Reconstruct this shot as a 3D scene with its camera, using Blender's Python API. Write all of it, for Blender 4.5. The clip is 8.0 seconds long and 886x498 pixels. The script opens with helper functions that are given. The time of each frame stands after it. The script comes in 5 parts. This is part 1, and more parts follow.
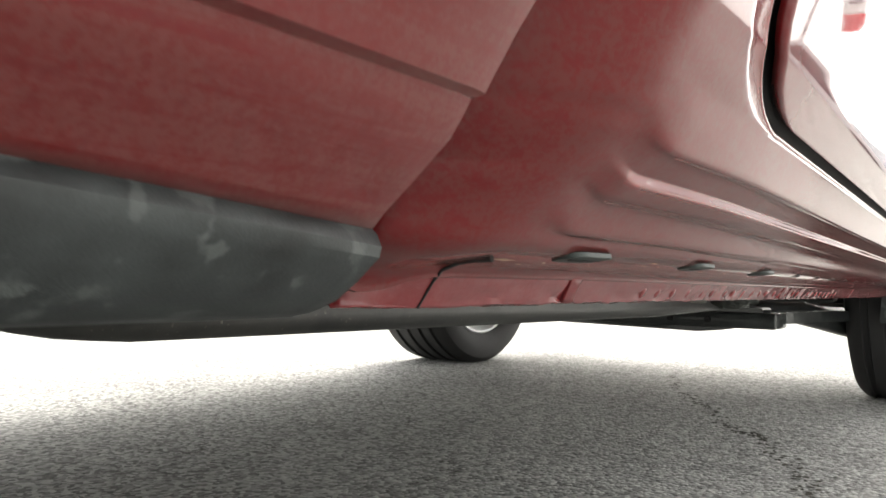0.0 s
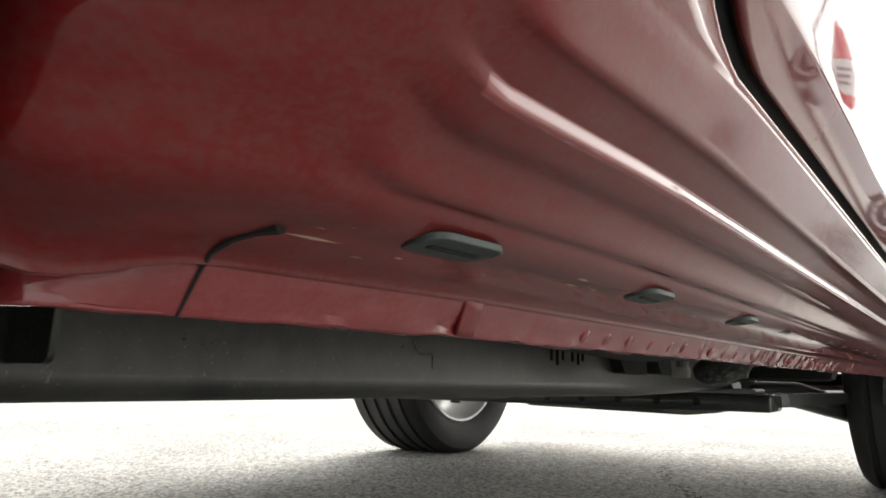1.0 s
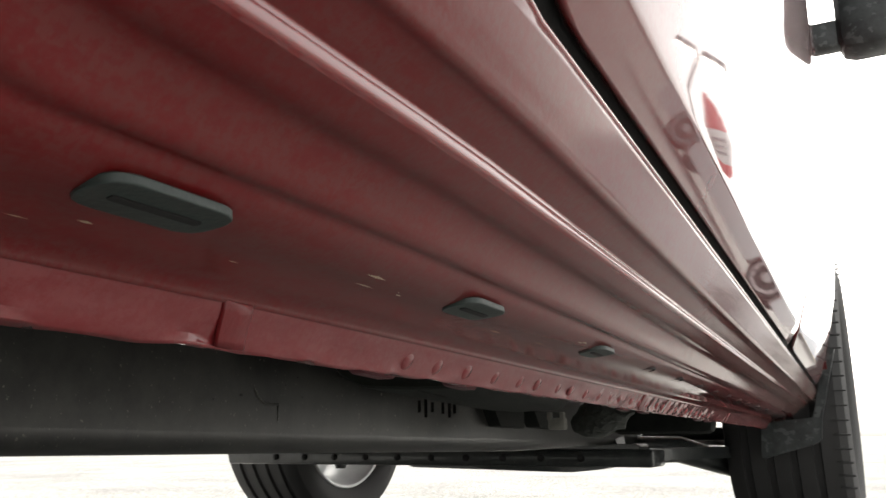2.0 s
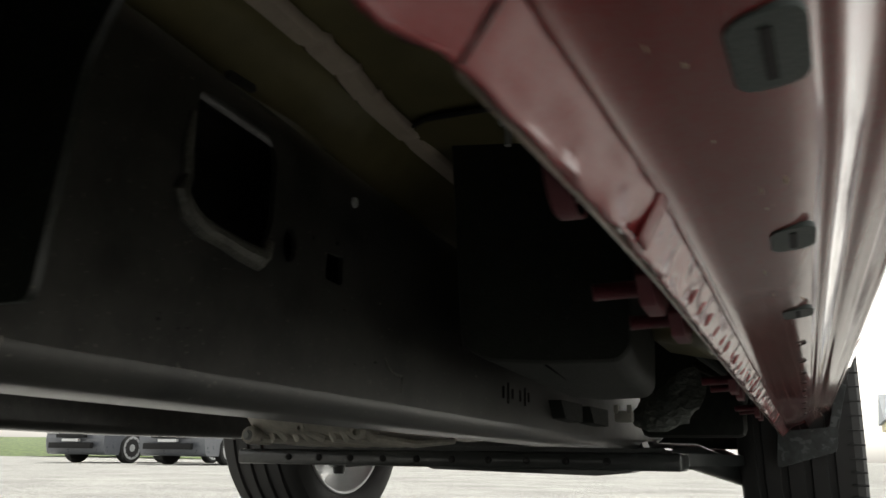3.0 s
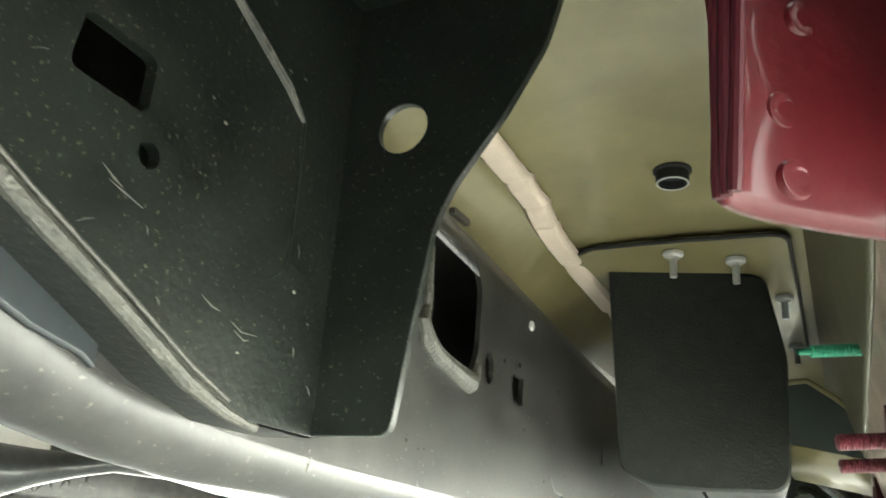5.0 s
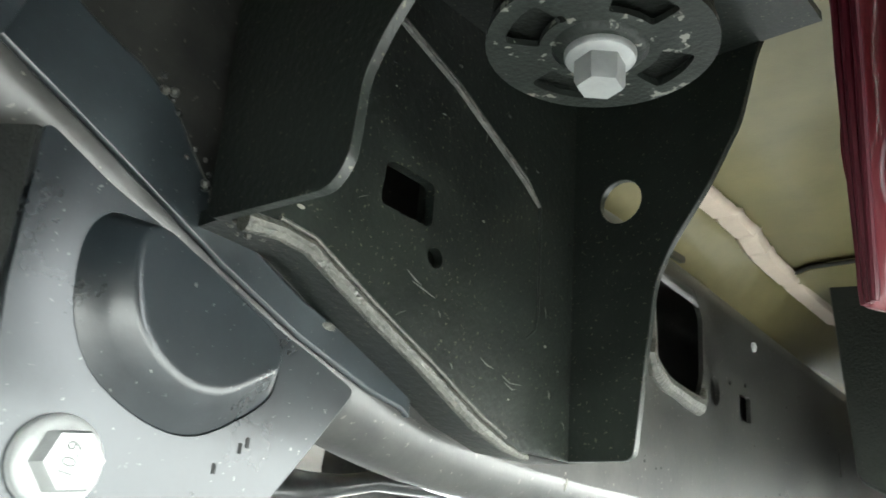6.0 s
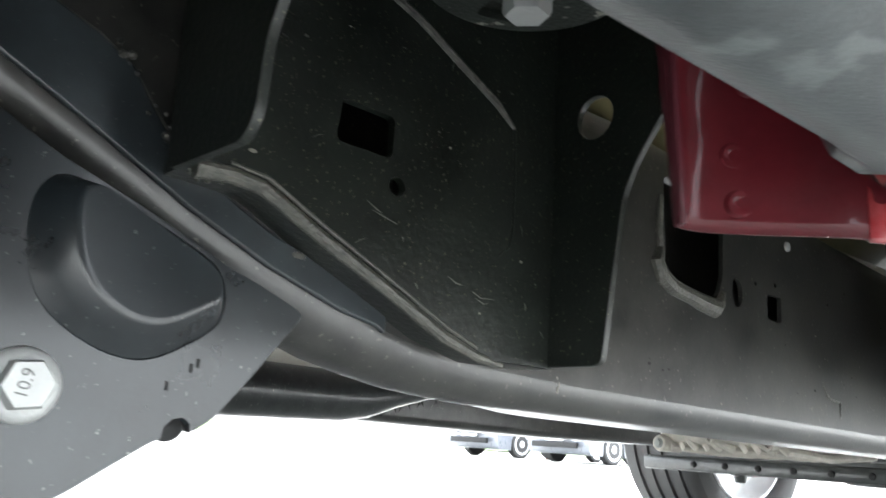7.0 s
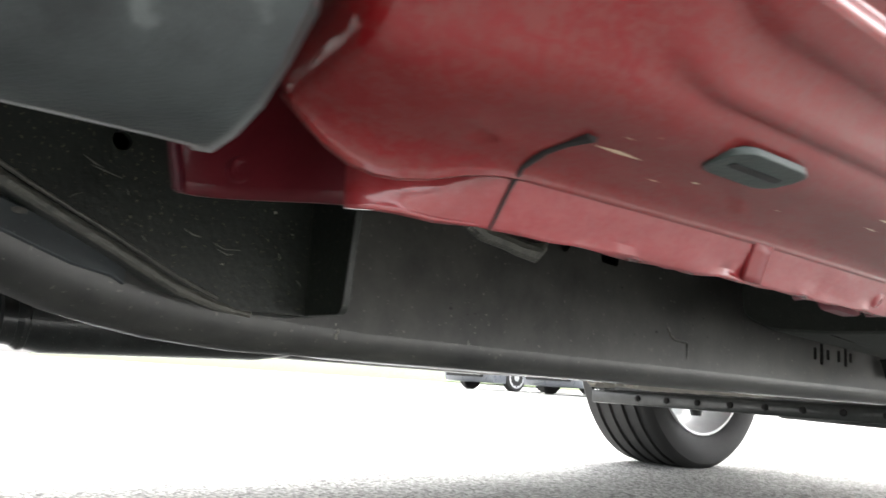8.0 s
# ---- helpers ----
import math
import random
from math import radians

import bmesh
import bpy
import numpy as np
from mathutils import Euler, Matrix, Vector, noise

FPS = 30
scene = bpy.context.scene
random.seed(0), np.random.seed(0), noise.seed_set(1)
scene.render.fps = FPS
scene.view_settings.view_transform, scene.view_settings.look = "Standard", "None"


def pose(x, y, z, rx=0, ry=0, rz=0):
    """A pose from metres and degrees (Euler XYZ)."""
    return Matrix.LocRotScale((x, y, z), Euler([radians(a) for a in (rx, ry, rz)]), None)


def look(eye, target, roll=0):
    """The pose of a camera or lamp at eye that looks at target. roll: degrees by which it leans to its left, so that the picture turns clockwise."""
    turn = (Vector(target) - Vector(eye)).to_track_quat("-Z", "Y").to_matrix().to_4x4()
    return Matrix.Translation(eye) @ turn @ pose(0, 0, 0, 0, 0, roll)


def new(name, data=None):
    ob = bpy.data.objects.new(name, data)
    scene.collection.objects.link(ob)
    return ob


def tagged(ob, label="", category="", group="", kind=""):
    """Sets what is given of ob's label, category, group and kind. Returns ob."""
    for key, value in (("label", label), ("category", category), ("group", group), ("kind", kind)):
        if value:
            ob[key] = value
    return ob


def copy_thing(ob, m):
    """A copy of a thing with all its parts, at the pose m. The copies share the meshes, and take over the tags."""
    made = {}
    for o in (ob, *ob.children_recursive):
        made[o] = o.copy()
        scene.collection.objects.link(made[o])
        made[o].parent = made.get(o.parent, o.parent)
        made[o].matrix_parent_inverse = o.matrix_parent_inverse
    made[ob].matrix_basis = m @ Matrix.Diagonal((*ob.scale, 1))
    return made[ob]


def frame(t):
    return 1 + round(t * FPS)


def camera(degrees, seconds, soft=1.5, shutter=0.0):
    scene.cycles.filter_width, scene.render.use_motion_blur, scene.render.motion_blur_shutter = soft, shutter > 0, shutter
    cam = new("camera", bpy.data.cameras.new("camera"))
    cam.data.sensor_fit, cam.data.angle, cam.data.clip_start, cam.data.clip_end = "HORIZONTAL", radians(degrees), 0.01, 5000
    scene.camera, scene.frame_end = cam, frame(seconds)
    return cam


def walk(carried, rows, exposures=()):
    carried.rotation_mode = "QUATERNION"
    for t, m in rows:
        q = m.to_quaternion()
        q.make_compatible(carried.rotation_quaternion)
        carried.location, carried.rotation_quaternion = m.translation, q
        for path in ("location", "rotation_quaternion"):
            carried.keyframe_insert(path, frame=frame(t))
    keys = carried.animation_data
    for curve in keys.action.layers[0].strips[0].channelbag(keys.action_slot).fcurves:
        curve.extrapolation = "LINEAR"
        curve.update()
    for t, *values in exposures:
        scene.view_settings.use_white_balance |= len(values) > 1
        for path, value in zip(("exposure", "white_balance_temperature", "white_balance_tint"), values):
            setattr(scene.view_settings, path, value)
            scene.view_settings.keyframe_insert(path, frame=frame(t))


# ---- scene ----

cam = camera(56.0, 8.0, soft=1.5, shutter=0.3)
PATH = [
    (0, (0.962, -0.357, 0.301), (-0.182, 1.282, 0.372), 1.1),
    (0.5, (0.944, -0.295, 0.275), (-0.203, 1.334, 0.455), 1.4),
    (1, (0.936, -0.221, 0.276), (-0.187, 1.408, 0.566), 0.9),
    (1.5, (0.944, -0.169, 0.272), (-0.171, 1.447, 0.65), 1.4),
    (1.7, (0.946, -0.147, 0.269), (-0.076, 1.524, 0.677), 0.4),
    (2.8, (0.843, -0.17, 0.234), (0.033, 1.593, 0.721), -0.3),
    (3, (0.8095, -0.197, 0.227), (-0.0115, 1.561, 0.711), 0.8),
    (3.5, (0.753, -0.241, 0.223), (-0.038, 1.518, 0.753), 1.7),
    (4, (0.721, -0.257, 0.225), (-0.033, 1.485, 0.854), 1.8),
    (4.2, (0.716, -0.258, 0.226), (-0.037, 1.475, 0.882), 2.0),
    (5.3, (0.736, -0.304, 0.236), (-0.254, 1.282, 0.948), 4.9),
    (5.5, (0.738, -0.322, 0.232), (-0.335, 1.204, 0.954), 4.8),
    (6, (0.768, -0.36, 0.229), (-0.525, 1.005, 0.914), 4.7),
    (6.5, (0.805, -0.367, 0.228), (-0.629, 0.891, 0.827), 4.2),
    (7, (0.835, -0.332, 0.234), (-0.672, 0.902, 0.687), 3.7),
    (7.5, (0.874, -0.284, 0.239), (-0.649, 0.956, 0.617), 3.4),
    (8, (0.925, -0.237, 0.248), (-0.599, 1.022, 0.551), 3.3),
]
walk(cam, [(t, look(eye, target, roll)) for t, eye, target, roll in PATH],
     exposures=[(0.0, 2.3, 6900, 9), (0.5, 1.75, 6900, 8), (1.0, 1.85, 6900, 9), (1.7, 1.85, 6900, 10), (2.8, 1.1, 6900, 9), (3.1, 1.25, 7000, 6), (3.6, 3.45, 7100, 3),
                (4.2, 5.2, 7100, 0), (5.3, 5.75, 6700, -2), (6.0, 5.5, 6300, 2), (6.6, 4.9, 6050, 7), (7.1, 4.15, 6200, 8), (7.6, 3.65, 6400, 9), (8.0, 3.1, 6500, 10)])
# ---- sky, sun ----
world = bpy.data.worlds.new("overcast_sky")
scene.world = world
world.use_nodes = True
wn = world.node_tree.nodes
wl = world.node_tree.links
sky = wn.new("ShaderNodeTexSky")
sky.sky_type = "NISHITA"
sky.sun_disc = False
sky.sun_elevation = radians(46)
sky.sun_rotation = radians(343)
sky.air_density, sky.dust_density, sky.ozone_density = 1.0, 4.0, 1.0
grey = wn.new("ShaderNodeHueSaturation")
grey.inputs["Saturation"].default_value = 0.12
wl.new(sky.outputs[0], grey.inputs["Color"])
wl.new(grey.outputs[0], wn["Background"].inputs["Color"])
wn["Background"].inputs["Strength"].default_value = 0.15

sun = new("sun", bpy.data.lights.new("sun", "SUN"))
sun.data.energy, sun.data.angle, sun.data.color = 0.5, radians(50), (1.0, 0.98, 0.95)
sun.matrix_world = look((-2.03, 6.64, 7.19), (0, 0, 0))


# ---- materials ----
def mat(name, base, rough=0.5, metal=0.0, var=0.15, scale=40.0, fine=400.0, bump=0.1, coat=0.0, spec=0.5, specks=0.0,
        speck_color=(0.5, 0.5, 0.47), speck_scale=90.0, rvar=0.1, tint=None, stain_scale=6.0, bump_dist=0.002, coat_ior=1.5, coat_rough=0.04, dust=0.0):
    """A surface with colour variation at two scales, fine relief and, if wanted, thrown-up specks of grit."""
    m = bpy.data.materials.new(name)
    m.use_nodes = True
    n, l = m.node_tree.nodes, m.node_tree.links
    b = n["Principled BSDF"]
    co = n.new("ShaderNodeTexCoord")
    big = n.new("ShaderNodeTexNoise")
    big.inputs["Scale"].default_value = stain_scale
    big.inputs["Detail"].default_value = 6
    mid = n.new("ShaderNodeTexNoise")
    mid.inputs["Scale"].default_value = scale
    mid.inputs["Detail"].default_value = 8
    mid.inputs["Roughness"].default_value = 0.65
    for t in (big, mid):
        l.new(co.outputs["Object"], t.inputs["Vector"])
    add = n.new("ShaderNodeMath")
    add.operation = "ADD"
    l.new(big.outputs[0], add.inputs[0])
    l.new(mid.outputs[0], add.inputs[1])
    ramp = n.new("ShaderNodeMapRange")
    ramp.inputs["From Min"].default_value, ramp.inputs["From Max"].default_value = 0.7, 1.3
    l.new(add.outputs[0], ramp.inputs["Value"])
    mix = n.new("ShaderNodeMix")
    mix.data_type = "RGBA"
    low = [c * (1 - var) for c in base]
    high = [min(1, c * (1 + var)) for c in (tint or base)]
    mix.inputs["A"].default_value = (*low, 1)
    mix.inputs["B"].default_value = (*high, 1)
    l.new(ramp.outputs[0], mix.inputs["Factor"])
    colour = mix.outputs["Result"]
    if specks:
        vo = n.new("ShaderNodeTexNoise")
        vo.inputs["Scale"].default_value = speck_scale
        vo.inputs["Detail"].default_value = 3
        l.new(co.outputs["Object"], vo.inputs["Vector"])
        cut = n.new("ShaderNodeMapRange")
        cut.inputs["From Min"].default_value, cut.inputs["From Max"].default_value = 0.72 - specks, 0.76 - specks
        l.new(vo.outputs[0], cut.inputs["Value"])
        m2 = n.new("ShaderNodeMix")
        m2.data_type = "RGBA"
        m2.inputs["B"].default_value = (*speck_color, 1)
        l.new(cut.outputs[0], m2.inputs["Factor"])
        l.new(colour, m2.inputs["A"])
        colour = m2.outputs["Result"]
    l.new(colour, b.inputs["Base Color"])
    rr = n.new("ShaderNodeMapRange")
    rr.inputs["To Min"].default_value, rr.inputs["To Max"].default_value = max(0.02, rough - rvar), min(1, rough + rvar)
    l.new(mid.outputs[0], rr.inputs["Value"])
    l.new(rr.outputs[0], b.inputs["Roughness"])
    b.inputs["Metallic"].default_value = metal
    b.inputs["Specular IOR Level"].default_value = spec
    b.inputs["Coat Weight"].default_value = coat
    b.inputs["Coat Roughness"].default_value = coat_rough
    b.inputs["Coat IOR"].default_value = coat_ior
    b.inputs["Sheen Weight"].default_value = dust
    b.inputs["Sheen Roughness"].default_value = 0.3
    b.inputs["Sheen Tint"].default_value = (0.80, 0.65, 0.48, 1)
    fn = n.new("ShaderNodeTexNoise")
    fn.inputs["Scale"].default_value = fine
    fn.inputs["Detail"].default_value = 5
    l.new(co.outputs["Object"], fn.inputs["Vector"])
    bp = n.new("ShaderNodeBump")
    bp.inputs["Strength"].default_value = bump
    bp.inputs["Distance"].default_value = bump_dist
    l.new(fn.outputs[0], bp.inputs["Height"])
    l.new(bp.outputs[0], b.inputs["Normal"])
    return m


def dusty_paint(name, red, film, least, most, coat_ior=1.55, gloss=0.03, dull=0.22, streak=1.0, relief=0.05, dust=0.0):
    """Clear-coated red paint under a road-film that has been rained on: clean blotches, dull patches, streaks along the car."""
    m = bpy.data.materials.new(name)
    m.use_nodes = True
    n, l = m.node_tree.nodes, m.node_tree.links
    b = n["Principled BSDF"]
    co = n.new("ShaderNodeTexCoord")
    flow = n.new("ShaderNodeMapping")
    flow.inputs["Scale"].default_value = (1.0, 0.45 / streak, 1.0)
    l.new(co.outputs["Object"], flow.inputs["Vector"])

    def tex(scale, detail, rough=0.6, vector=flow, warp=0.0):
        t = n.new("ShaderNodeTexNoise")
        t.inputs["Scale"].default_value, t.inputs["Detail"].default_value = scale, detail
        t.inputs["Roughness"].default_value, t.inputs["Distortion"].default_value = rough, warp
        l.new(vector.outputs["Object" if vector == co else 0], t.inputs["Vector"])
        return t

    def span(value, a, c, lo=0.0, hi=1.0):
        r = n.new("ShaderNodeMapRange")
        for key, v in (("From Min", a), ("From Max", c), ("To Min", lo), ("To Max", hi)):
            r.inputs[key].default_value = v
        l.new(value, r.inputs["Value"])
        return r.outputs[0]

    def times(a, c, op="MULTIPLY"):
        x = n.new("ShaderNodeMath")
        x.operation = op
        l.new(a, x.inputs[0])
        l.new(c, x.inputs[1])
        return x.outputs[0]

    wide = span(tex(16, 5).outputs[0], 0.35, 0.65, 0.55, 1.0)
    drops = span(tex(150, 6, 0.7, warp=0.6).outputs[0], 0.36, 0.62, 0.15, 1.0)
    spots = span(tex(420, 4, 0.65, co).outputs[0], 0.40, 0.60, 0.45, 1.25)
    grain = span(tex(900, 3, 0.6, co).outputs[0], 0.3, 0.7, 0.75, 1.15)
    film_amount = times(times(times(wide, drops), grain), spots)
    mix = n.new("ShaderNodeMix")
    mix.data_type = "RGBA"
    mix.inputs["A"].default_value, mix.inputs["B"].default_value = (*red, 1), (*film, 1)
    l.new(span(film_amount, 0.05, 0.60, least, most), mix.inputs["Factor"])
    l.new(mix.outputs["Result"], b.inputs["Base Color"])
    b.inputs["Roughness"].default_value = 0.5
    b.inputs["Specular IOR Level"].default_value = 0.1
    b.inputs["Coat Weight"].default_value = 1.0
    b.inputs["Coat IOR"].default_value = coat_ior
    l.new(span(film_amount, 0.1, 0.9, gloss, dull), b.inputs["Coat Roughness"])
    bp = n.new("ShaderNodeBump")
    b.inputs["Sheen Weight"].default_value = dust
    b.inputs["Sheen Roughness"].default_value = 0.35
    b.inputs["Sheen Tint"].default_value = (0.78, 0.66, 0.58, 1)
    bp.inputs["Strength"].default_value, bp.inputs["Distance"].default_value = relief, 0.001
    l.new(tex(260, 5, 0.6, co).outputs[0], bp.inputs["Height"])
    l.new(bp.outputs[0], b.inputs["Normal"])
    l.new(bp.outputs[0], b.inputs["Coat Normal"])
    return m


RED = dusty_paint("red_body_paint", (0.130, 0.0040, 0.0060), (0.140, 0.040, 0.036), 0.0, 0.25, 1.5, 0.02, 0.06, relief=0.004)
# coat index raised so that the ridge crest shows a whiter highlight
GLOSS_RED = dusty_paint("high_gloss_red_paint", (0.190, 0.0025, 0.0040), (0.140, 0.030, 0.026), 0.0, 0.06, 1.85, 0.01, 0.03, relief=0.01)
BEDRED = dusty_paint("dusty_red_bed_paint", (0.130, 0.0040, 0.0060), (0.150, 0.052, 0.044), 0.05, 0.50, 1.42, 0.04, 0.14, streak=5.0, relief=0.02, dust=0.15)
SCUFF = mat("tan_scuff", (0.30, 0.22, 0.15), 0.7, 0.0, 0.2, 200, 600, 0.2)
FOLD = mat("unfaded_red_paint", (0.150, 0.0050, 0.0075), 0.45, 0.0, 0.25, 60, 500, 0.1, coat=0.3)
RED_LOW = dusty_paint("dusty_red_sill_paint", (0.128, 0.0024, 0.0040), (0.110, 0.036, 0.031), 0.0, 0.42, 1.33, 0.03, 0.12, relief=0.05, dust=0.07)
# closing panel's red, darker and duller than the sill paint
MATT_RED = mat("dull_dark_red", (0.040, 0.0020, 0.0042), 0.5, 0.0, 0.35, 40, 160, 0.20, coat=0.22, coat_rough=0.11, spec=0.12, tint=(0.054, 0.0042, 0.0068))
FLANGE = dusty_paint("chalky_red_flange", (0.180, 0.0090, 0.013), (0.230, 0.070, 0.070), 0.10, 0.34, 1.52, 0.03, 0.14, relief=0.06)
BLACK = mat("black_frame_coating", (0.0115, 0.0145, 0.0150), 0.36, 0.0, 0.35, 40, 350, 0.16, coat=0.5, spec=0.45, specks=0.035,
            speck_color=(0.16, 0.15, 0.13), speck_scale=330, tint=(0.030, 0.034, 0.033))
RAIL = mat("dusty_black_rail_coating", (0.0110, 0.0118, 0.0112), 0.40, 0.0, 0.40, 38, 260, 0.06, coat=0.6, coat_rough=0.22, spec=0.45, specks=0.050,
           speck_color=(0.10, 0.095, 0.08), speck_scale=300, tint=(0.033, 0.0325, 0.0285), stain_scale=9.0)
BRACKET = mat("black_bracket_coating", (0.0052, 0.0068, 0.0060), 0.40, 0.0, 0.35, 45, 300, 0.2, coat=0.25, coat_rough=0.25, spec=0.35, specks=0.070,
              speck_color=(0.075, 0.073, 0.050), speck_scale=560, tint=(0.0095, 0.0122, 0.0095))
HANGER = mat("dark_blue_grey_hanger_coating", (0.0062, 0.0085, 0.0105), 0.30, 0.0, 0.40, 22, 350, 0.04, tint=(0.012, 0.0155, 0.0175), stain_scale=15.0, coat=0.30, coat_rough=0.16, spec=0.45, specks=0.03,
             speck_color=(0.10, 0.10, 0.095), speck_scale=520)
DUSTY = mat("dusty_washer_steel", (0.0115, 0.0145, 0.0120), 0.5, 0.0, 0.3, 60, 400, 0.3, spec=0.35, specks=0.085, speck_color=(0.19, 0.19, 0.165), speck_scale=150, tint=(0.0165, 0.020, 0.0165))
CHIP = mat("bare_chipped_metal", (0.22, 0.21, 0.18), 0.6, 0.2, 0.2, 200, 600, 0.2)
WELD = mat("weld_bead", (0.035, 0.038, 0.033), 0.4, 0.1, 0.3, 120, 500, 0.6, tint=(0.085, 0.083, 0.07))
PLASTIC = mat("grey_plastic_cladding", (0.0130, 0.0162, 0.0166), 0.36, 0.0, 0.30, 70, 1200, 0.12, spec=0.5, specks=0.13,
              speck_color=(0.066, 0.075, 0.073), speck_scale=60, tint=(0.031, 0.037, 0.037), stain_scale=26.0)
KHAKI = mat("khaki_floor_primer", (0.126, 0.111, 0.0495), 0.40, 0.0, 0.18, 12, 500, 0.06, coat=0.35, coat_rough=0.12, tint=(0.178, 0.156, 0.075), stain_scale=4.0)
BEIGE = mat("beige_sealed_seam", (0.52, 0.44, 0.36), 0.6, 0.0, 0.12, 60, 300, 0.3)
PINKISH = mat("overspray_inner_sill", (0.24, 0.20, 0.145), 0.38, 0.0, 0.30, 22, 400, 0.12, coat=0.5, tint=(0.50, 0.38, 0.32), stain_scale=10.0)
SHIELD = mat("matt_black_shield", (0.0070, 0.0082, 0.0070), 0.6, 0.0, 0.45, 70, 500, 0.4, spec=0.2, specks=0.05, speck_color=(0.028, 0.030, 0.024), speck_scale=420, tint=(0.0105, 0.0125, 0.0100))
RUBBER = mat("tyre_rubber", (0.022, 0.022, 0.022), 0.72, 0.0, 0.2, 40, 700, 0.3)
# black of rubber; also stands in for shade in gaps, slots and holes
SEAL = mat("black_rubber_and_shade", (0.008, 0.008, 0.008), 0.8, 0.0, 0.1)
STEEL = mat("zinc_plated_steel", (0.36, 0.37, 0.36), 0.45, 0.35, 0.15, 90, 500, 0.15)
ALU = mat("cast_aluminium", (0.48, 0.46, 0.41), 0.5, 0.55, 0.2, 50, 260, 0.5, tint=(0.56, 0.53, 0.47))
RIM = mat("silver_wheel_paint", (0.70, 0.71, 0.71), 0.35, 0.2, 0.1, 30, 500, 0.05)
ZINC_DARK = mat("dull_zinc_stamping", (0.10, 0.105, 0.10), 0.6, 0.2, 0.15)
OLIVE_SHADE = mat("olive_primer_with_shade", (0.050, 0.052, 0.026), 0.5, 0.0, 0.25, 14, 400, 0.1, coat=0.1, spec=0.3, tint=(0.078, 0.072, 0.040), stain_scale=9.0)
SADDLE = mat("blue_black_saddle_coating", (0.0115, 0.0155, 0.0180), 0.36, 0.0, 0.40, 22, 350, 0.05, tint=(0.023, 0.029, 0.032), stain_scale=15.0, coat=0.45, coat_rough=0.2, spec=0.5, specks=0.04,
             speck_color=(0.08, 0.08, 0.075), speck_scale=520)
GREEN = mat("green_coated_stud", (0.03, 0.26, 0.15), 0.45, 0.2, 0.2, 200, 600, 0.3)
SEALGREEN = mat("dark_green_underseal", (0.028, 0.038, 0.032), 0.5, 0.0, 0.25, 30, 400, 0.2)
EDGE_SHADE = mat("shade_darkened_edge_red", (0.034, 0.0030, 0.0065), 0.5, 0.0, 0.25, 80, 500, 0.1, coat=0.1, spec=0.15)
PIN = mat("red_painted_stud", (0.095, 0.015, 0.023), 0.5, 0.0, 0.2, 100, 600, 0.2)
DARKRED = mat("dark_red_bracket", (0.080, 0.010, 0.016), 0.5, 0.0, 0.2, 60, 500, 0.15)
FOIL = mat("wrinkled_foil_wrap", (0.13, 0.14, 0.13), 0.4, 0.6, 0.2, 60, 120, 0.9, bump_dist=0.006)
PLUG = mat("grey_green_sill_plug", (0.03, 0.042, 0.038), 0.5, 0.0, 0.15, 60, 500, 0.15)
LIGHTPANEL = mat("bare_aluminium_heat_shield", (0.62, 0.60, 0.56), 0.5, 0.3, 0.08, 20, 300, 0.15)
GLASS = mat("dark_window_glass", (0.02, 0.022, 0.024), 0.06, 0.0, 0.05, bump=0.0)
LAMP_OFF = mat("lamp_lens", (0.7, 0.7, 0.7), 0.15, 0.0, 0.05, bump=0.0)
CARPAINT = mat("dark_grey_car_paint", (0.15, 0.16, 0.18), 0.3, 0.2, 0.08, 12, 500, 0.02, coat=0.8)
WHITEPAINT = mat("white_car_paint", (0.78, 0.79, 0.80), 0.3, 0.0, 0.04, 12, 500, 0.02, coat=0.8)
WHEELTRIM = mat("silver_wheel_trim", (0.58, 0.59, 0.60), 0.35, 0.4, 0.06)
CLIP = mat("dull_white_plastic", (0.26, 0.255, 0.23), 0.6, 0.0, 0.2, 90, 400, 0.2)
PLATEW = mat("pale_number_plate", (0.75, 0.76, 0.76), 0.4, 0.0, 0.03)
WALL = mat("painted_block_wall", (0.33, 0.33, 0.31), 0.8, 0.0, 0.1, 4, 80, 0.3)
CREAM = mat("cream_fascia", (0.62, 0.55, 0.36), 0.7, 0.0, 0.08, 4, 80, 0.2)
ROOF = mat("blue_grey_roofing", (0.16, 0.19, 0.22), 0.6, 0.0, 0.12, 5, 60, 0.3)
LAMP_GLOW = bpy.data.materials.new("lit_lamp_lens")
LAMP_GLOW.use_nodes = True
LAMP_GLOW.node_tree.nodes["Principled BSDF"].inputs["Emission Color"].default_value = (1.0, 0.97, 0.9, 1)
LAMP_GLOW.node_tree.nodes["Principled BSDF"].inputs["Emission Strength"].default_value = 6.0
POLE = mat("galvanised_pole", (0.30, 0.31, 0.32), 0.5, 0.5, 0.1, 20)
FLAGRED = mat("red_flag_cloth", (0.60, 0.03, 0.04), 0.8, 0.0, 0.08, 10, 300, 0.2)
FLAGWHITE = mat("white_flag_cloth", (0.75, 0.75, 0.74), 0.8, 0.0, 0.05, 10, 300, 0.2)
FLAGBAR = mat("grey_print", (0.25, 0.25, 0.26), 0.8, 0.0, 0.05)


